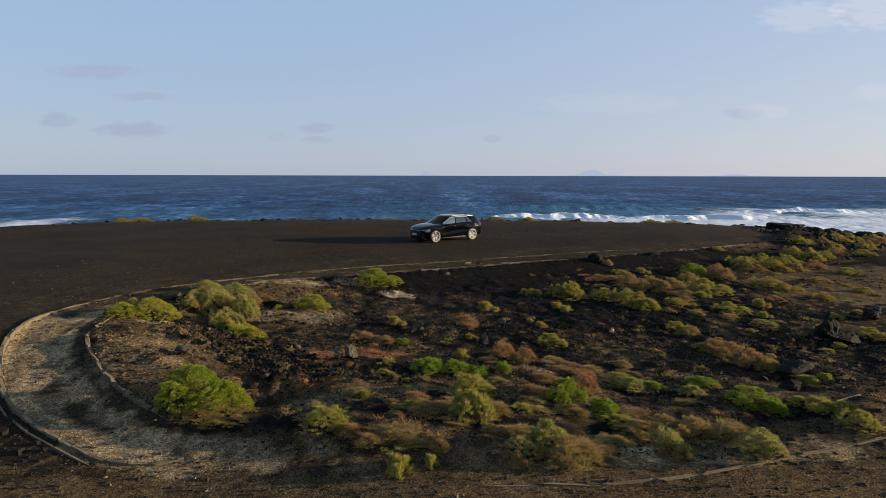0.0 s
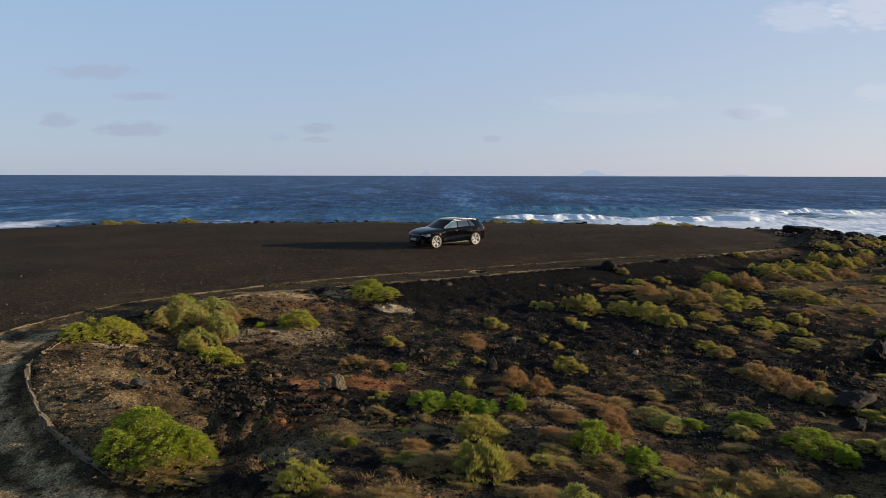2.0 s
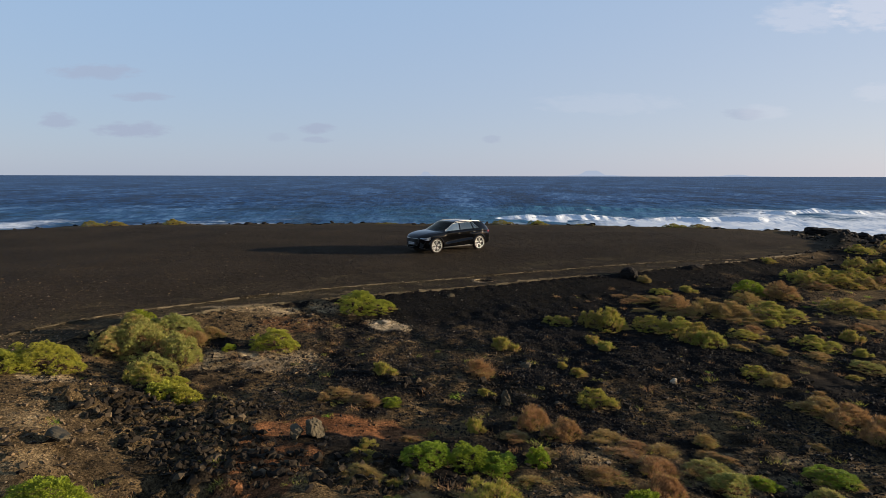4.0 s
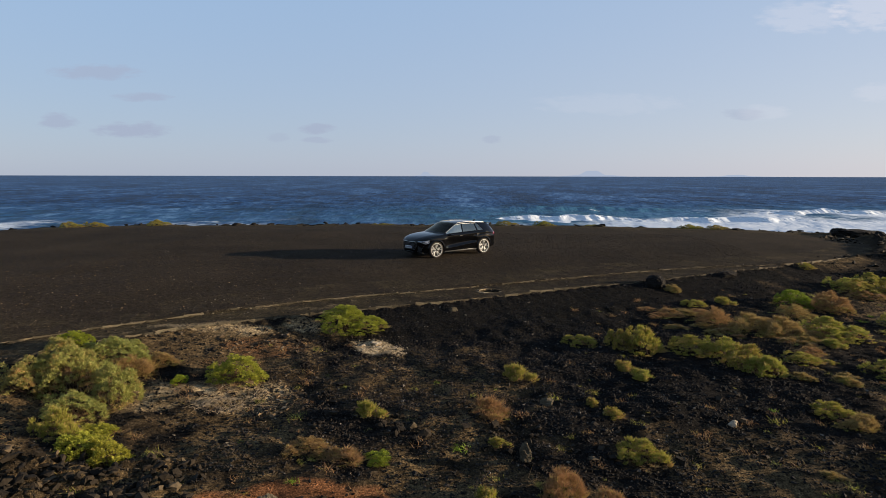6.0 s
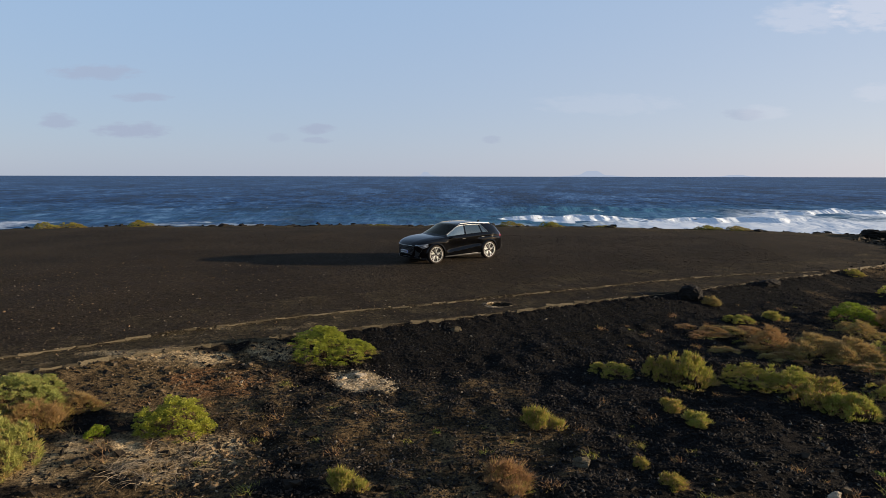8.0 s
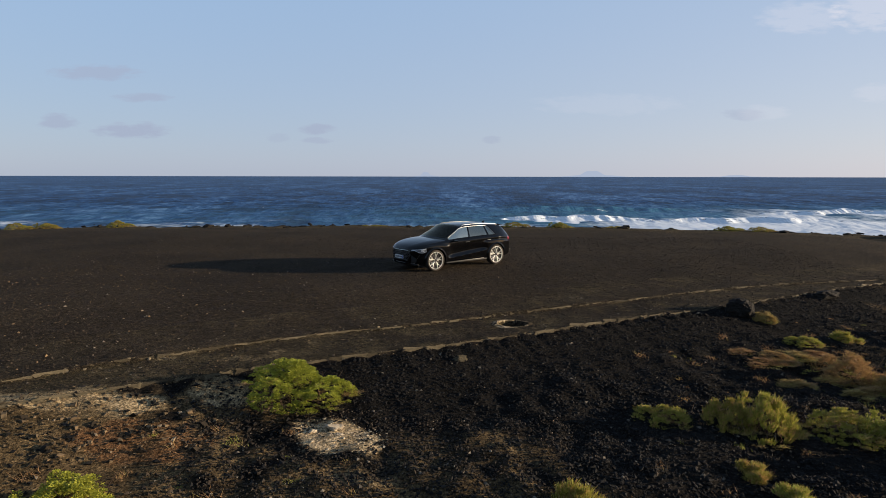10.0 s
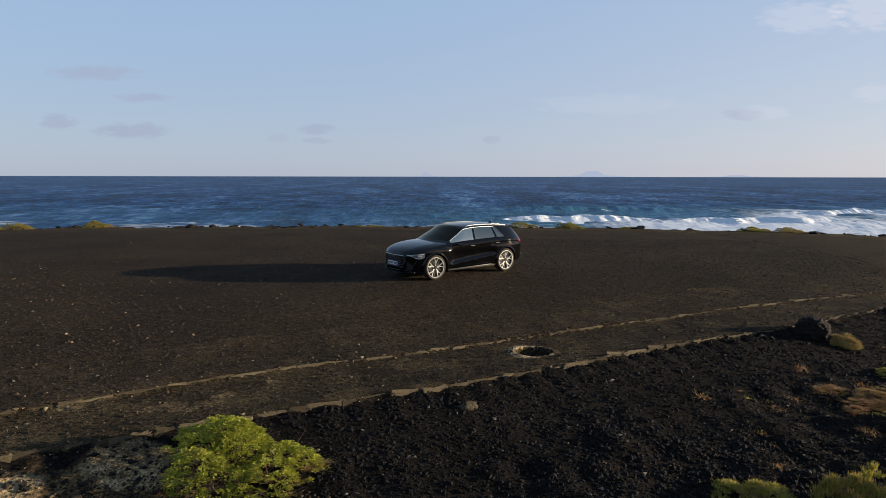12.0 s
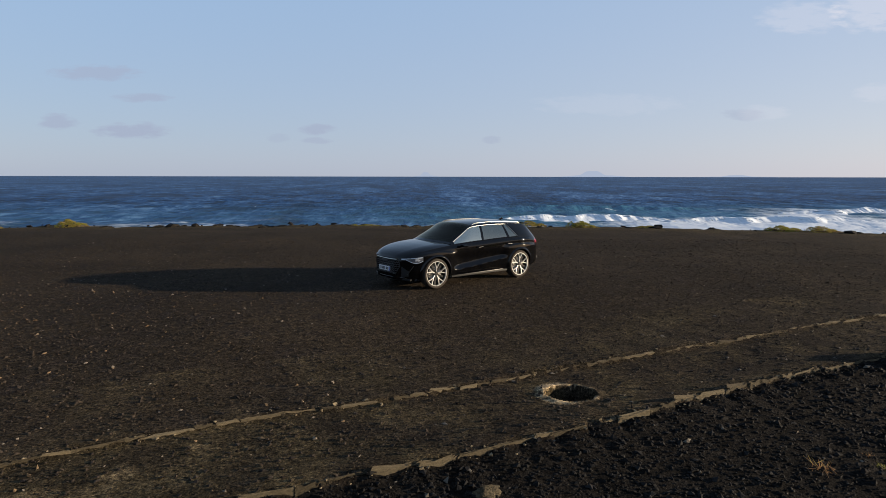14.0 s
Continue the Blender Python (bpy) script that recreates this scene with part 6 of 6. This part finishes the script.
    for side in (1, -1):
        # bright trim up the front pillar, over the side windows and down behind the last one
        bm = bmesh.new()
        line = [on_house(x, 0.91, 0.008) for x in np.linspace(2.31, 0.02, 34)] + [on_house(0.02, f, 0.008) for f in (0.7, 0.5, 0.3, 0.08)]
        tube(bm, [(x, side * y, z) for x, y, z in line], 0.007, 6)
        part("window_trim", bm, RAIL, car, "satin aluminium window surround", 50)
        bm = bmesh.new()
        line = [(x, side * (rail_y(x) - 0.012), rail_z(x) + (0.034 if 0.0 < i < 21 else 0.0)) for i, x in enumerate(np.linspace(1.56, -0.30, 22))]
        tube(bm, line, [0.010] + [0.017] * 20 + [0.010], 8)
        part("roof_rail", bm, RAIL, car, "slim satin aluminium roof rail", 50)
        bm = bmesh.new()
        line = [on_house(x, 0.04, 0.005) for x in np.linspace(2.30, 0.03, 24)]
        tube(bm, [(x, side * y, z) for x, y, z in line], 0.010, 6)
        part("belt_trim", bm, PAINT, car, "", 50)
        # slim camera mirror on its stalk
        bm = bmesh.new()
        y0 = side_y(2.12, 1.05)
        box(bm, (0.13, 0.22, 0.060), (2.10, side * (y0 + 0.13), 1.045), pose(0, 0, 0, 0, 0, side * -14), 0.022)
        box(bm, (0.20, 0.10, 0.035), (2.14, side * (y0 + 0.01), 1.03), None, 0.012)
        part("door_mirror", bm, PAINT, car, "slim black camera mirror", 40)
        for x, z in ((1.47, 0.965), (0.41, 0.985)):
            bm = bmesh.new()
            w = side_y(x, z)
            tube(bm, [(x + 0.12, side * (w - 0.005), z - 0.004), (x + 0.10, side * (w + 0.032), z - 0.002), (x - 0.08, side * (w + 0.032), z + 0.004), (x - 0.10, side * (w - 0.005), z + 0.004)], [0.012, 0.016, 0.016, 0.012], 8)
            handle = part("door_handle", bm, PAINT, car, "black door handle", 50)
            bm = bmesh.new()
            box(bm, (0.16, 0.004, 0.006), (x + 0.01, side * (w + 0.050), z + 0.004))
            part("handle_strip", bm, RAIL, handle, "thin bright strip")
        # sill cladding with its bright strip
        bm = bmesh.new()
        box(bm, (1.96, 0.05, 0.05), (1.46, side * 0.925, 0.262), None, 0.018)
        part("sill_cladding", bm, SHADOWED, car, "", 40)
        bm = bmesh.new()
        box(bm, (1.72, 0.016, 0.018), (1.52, side * 0.955, 0.292), pose(0, 0, 0, side * 12, 0.6, 0), 0.006)
        part("sill_strip", bm, ALLOY_DARK, car, "glossy dark sill strip", 40)
        for a in (0.0, AXLE):
            bm = bmesh.new()
            prof = [(0.424, -0.10), (0.426, 0.012), (0.440, 0.020), (0.470, 0.014), (0.484, -0.002), (0.488, -0.03)]
            rings = []
            for t in np.linspace(-0.14, math.pi + 0.14, 34):
                ring = []
                for r, o in prof:
                    px, pz = a + r * math.cos(t), HUB + r * math.sin(t)
                    ring.append(bm.verts.new((px, side * (side_y(px, max(pz, sill(px))) + o), pz)))
                rings.append(ring)
            for p, q in zip(rings, rings[1:]):
                for k in range(len(prof) - 1):
                    bm.faces.new((p[k], p[k + 1], q[k + 1], q[k]))
            part("arch_trim", bm, PAINT, car, "black wheel arch trim", 40)
        # headlamp: a thin wedge that widens towards the wing, bright stripes and modules in it
        lx = np.linspace(3.755, 3.34, 9)
        u = (3.755 - lx) / 0.415
        upper = list(zip(lx, 0.792 + 0.055 * u))
        lower = list(zip(lx, 0.772 + 0.03 * u - 0.115 * np.sin(np.clip((u - 0.15) / 0.85, 0, 1) ** 0.9 * 2.5) * (u > 0.15)))
        middle = [(a[0], (a[1] + b[1]) / 2) for a, b in zip(upper, lower)]
        head = part("headlight", skin_patch(bmesh.new(), [upper, middle, lower], side, 0.012, 0.05), LAMP_BODY, car, "slim headlamp with bright stripes", 40)
        for f, r in ((0.08, 0.006), (0.93, 0.006)):
            bm = bmesh.new()
            tube(bm, [(a[0] + 0.005, side * (side_y(a[0], a[1]) + 0.016), a[1] + (b[1] - a[1]) * f) for a, b in zip(upper, lower)], r, 6)
            part("light_stripe", bm, LAMP_INNER, head, "bright daytime light stripe")
        for x0, x1, z0, z1 in ((3.47, 3.37, 0.825, 0.80), (3.52, 3.45, 0.79, 0.735), (3.455, 3.415, 0.775, 0.73)):
            bm = skin_patch(bmesh.new(), [[(x0, z0), (x1, z0 + 0.006)], [(x0, z1), (x1, z1 + 0.012)]], side, 0.018, 0.03)
            part("lamp_module", bm, LAMP_INNER, head, "bright lamp module")
        # upright air intake in the corner of the bumper, with a slanting blade
        vx = (3.765, 3.73, 3.69, 3.64)
        bm = skin_patch(bmesh.new(), [[(x, 0.60 - 0.04 * k) for k, x in enumerate(vx)], [(x, 0.44) for x in vx], [(x, 0.34) for x in vx]], side, 0.006, 0.04)
        intake = part("air_intake", bm, SHADOWED, car, "dark side air intake", 40)
        bm = bmesh.new()
        tube(bm, [(3.70 - 0.05 * k, side * (side_y(3.70 - 0.05 * k, 0.40) + 0.012), 0.36 + 0.085 * k) for k in range(4)], 0.009, 6)
        part("intake_blade", bm, ALLOY_DARK, intake, "", 40)
        # tail lamp wraps round the corner
        tx = np.linspace(-0.70, -1.03, 7)
        rows = [[(x, 1.045 - 0.10 * i / 6) for i, x in enumerate(tx)], [(x, 0.985 - 0.06 * i / 6) for i, x in enumerate(tx)], [(x, 0.935 - 0.03 * i / 6) for i, x in enumerate(tx)]]
        part("tail_light", skin_patch(bmesh.new(), rows, side, 0.010, 0.03), RED_LENS, car, "red tail lamp", 40)
        for a in (0.0, AXLE):
            build_wheel(car, a, side)

    # grille: eight-sided frame, honeycomb bars, badge and plate, bowed with the nose
    bow = lambda y: 0.085 * (abs(y) / 0.56) ** 2.4
    outline = [(-0.53, 0.725), (-0.45, 0.765), (0.45, 0.765), (0.53, 0.725), (0.56, 0.60), (0.43, 0.40), (-0.43, 0.40), (-0.56, 0.60)]
    bm = bmesh.new()
    for z0, z1, r0, r1 in ((0.40, 0.50, 0.43, 0.495), (0.50, 0.60, 0.495, 0.56), (0.60, 0.725, 0.56, 0.53), (0.725, 0.765, 0.53, 0.45)):
        ys = np.linspace(-1, 1, 13)
        lo = [bm.verts.new((3.862 - bow(q * r0), q * r0, z0)) for q in ys]
        hi = [bm.verts.new((3.862 - bow(q * r1), q * r1, z1)) for q in ys]
        for k in range(12):
            bm.faces.new((lo[k], lo[k + 1], hi[k + 1], hi[k]))
    grille = part("grille", bm, SHADOWED, car, "dark honeycomb radiator grille", 40)
    bm = bmesh.new()
    tube(bm, [(3.870 - bow(y), y, z) for y, z in outline + outline[:1]], 0.014, 6)
    part("grille_frame", bm, ALLOY_DARK, grille, "", 40)
    bm = bmesh.new()
    tube(bm, [(3.880 - bow(y), y, 0.772) for y in np.linspace(-0.47, 0.47, 13)], 0.008, 6)
    part("grille_strip", bm, SILVER, grille, "bright strip above the grille", 40)
    mesh_grey = plain("grille_grey", (0.10, 0.10, 0.105), 0.4, 0.7)
    for r in range(6):
        z = 0.435 + r * 0.052
        bm = bmesh.new()
        reach = 0.535 - max(0, 0.60 - z) * 0.65
        line = []
        for k in range(27):
            y = -reach + 2 * reach * k / 26
            line.append((3.872 - bow(y), y, z + (0.013 if (k + r) % 2 else -0.013)))
        tube(bm, line, 0.007, 4)
        part("grille_bar", bm, mesh_grey, grille)
    bm = bmesh.new()
    box(bm, (0.012, 0.26, 0.05), (3.882, 0, 0.715), None, 0.005)
    part("badge", bm, plain("dark_badge", (0.06, 0.06, 0.065), 0.35, 0.5), grille, "dark bar-shaped badge")
    bm = bmesh.new()
    box(bm, (0.014, 0.52, 0.115), (3.888, 0, 0.515), None, 0.004)
    plate = part("number_plate", bm, PLATE, car, "white number plate with dark bars")
    bm = bmesh.new()
    box(bm, (0.004, 0.042, 0.105), (3.897, 0.236, 0.515))
    part("plate_band", bm, PLATE_BLUE, plate)
    for y, w in ((0.165, 0.05), (0.10, 0.05), (0.02, 0.045), (-0.04, 0.045), (-0.10, 0.045), (-0.16, 0.045), (-0.215, 0.04)):
        bm = bmesh.new()
        box(bm, (0.004, w * 0.75, 0.07), (3.897, y, 0.515))
        part("plate_bar", bm, PLATE_INK, plate)
    bm = bmesh.new()
    tube(bm, [(3.815 - 0.20 * (abs(y) / 0.8) ** 2.2, y, 0.265) for y in np.linspace(-0.80, 0.80, 17)], 0.028, 8)
    part("front_lip", bm, TRIM, car, "black front lip", 40)
    bm = bmesh.new()
    tube(bm, [(3.855 - 0.20 * (abs(y) / 0.8) ** 2.2, y, 0.315) for y in np.linspace(-0.72, 0.72, 17)], 0.006, 6)
    part("lip_strip", bm, plain("dull_lip_metal", (0.10, 0.10, 0.105), 0.4, 0.8), car, "thin dull lip strip", 40)
    bm = bmesh.new()
    box(bm, (0.26, 1.14, 0.028), (-0.52, 0, 1.492), pose(0, 0, 0, 0, -9, 0), 0.012)
    part("roof_spoiler", bm, PAINT, car, "", 40)
    bm = bmesh.new()
    box(bm, (0.14, 0.03, 0.055), (-0.12, 0, 1.60), pose(0, 0, 0, 0, 18, 0), 0.012)
    part("roof_antenna", bm, PAINT, car, "small fin antenna", 40)
    bm = bmesh.new()
    box(bm, (0.05, 1.20, 0.10), (-1.045, 0, 0.46), None, 0.02)
    part("rear_diffuser", bm, TRIM, car, "", 40)
    # cabin
    bm = bmesh.new()
    box(bm, (0.55, 1.46, 0.16), (2.22, 0, 1.02), pose(0, 0, 0, 0, 8, 0), 0.05)
    part("dashboard", bm, CABIN, car, "dark dashboard", 40)
    bm = bmesh.new()
    ring = [(1.84 - 0.05 * math.sin(t), 0.36 + 0.185 * math.cos(t), 1.04 + 0.18 * math.sin(t)) for t in np.linspace(0, 6.28318, 25)]
    tube(bm, ring, 0.015, 6)
    part("steering_wheel", bm, CABIN, car, "", 40)
    for x, y in ((1.25, 0.36), (1.25, -0.36), (0.25, 0.42), (0.25, -0.42)):
        bm = bmesh.new()
        box(bm, (0.52, 0.48, 0.16), (x + 0.15, y, 0.74), pose(0, 0, 0, 0, -6, 0), 0.05)
        box(bm, (0.14, 0.48, 0.62), (x - 0.14, y, 1.04), pose(0, 0, 0, 0, -14, 0), 0.05)
        box(bm, (0.10, 0.26, 0.17), (x - 0.24, y, 1.37), pose(0, 0, 0, 0, -10, 0), 0.04)
        part("seat", bm, CABIN, car, "dark seat with headrest", 40)
    bm = bmesh.new()
    box(bm, (3.0, 1.45, 0.05), (0.75, 0, 0.60), None, 0.01)
    part("cabin_floor", bm, SHADOWED, car)
    car.matrix_basis = pose(1.650, 36.290, CAR_LIFT - 0.007, 0, 0, 216.783) @ Matrix.Diagonal((0.962, 0.962, 0.962, 1))


CAR_LIFT = float(height(np.array([1.0]), np.array([35.8]))[0])
build_car()
build_loose_stones()
build_kerbs()
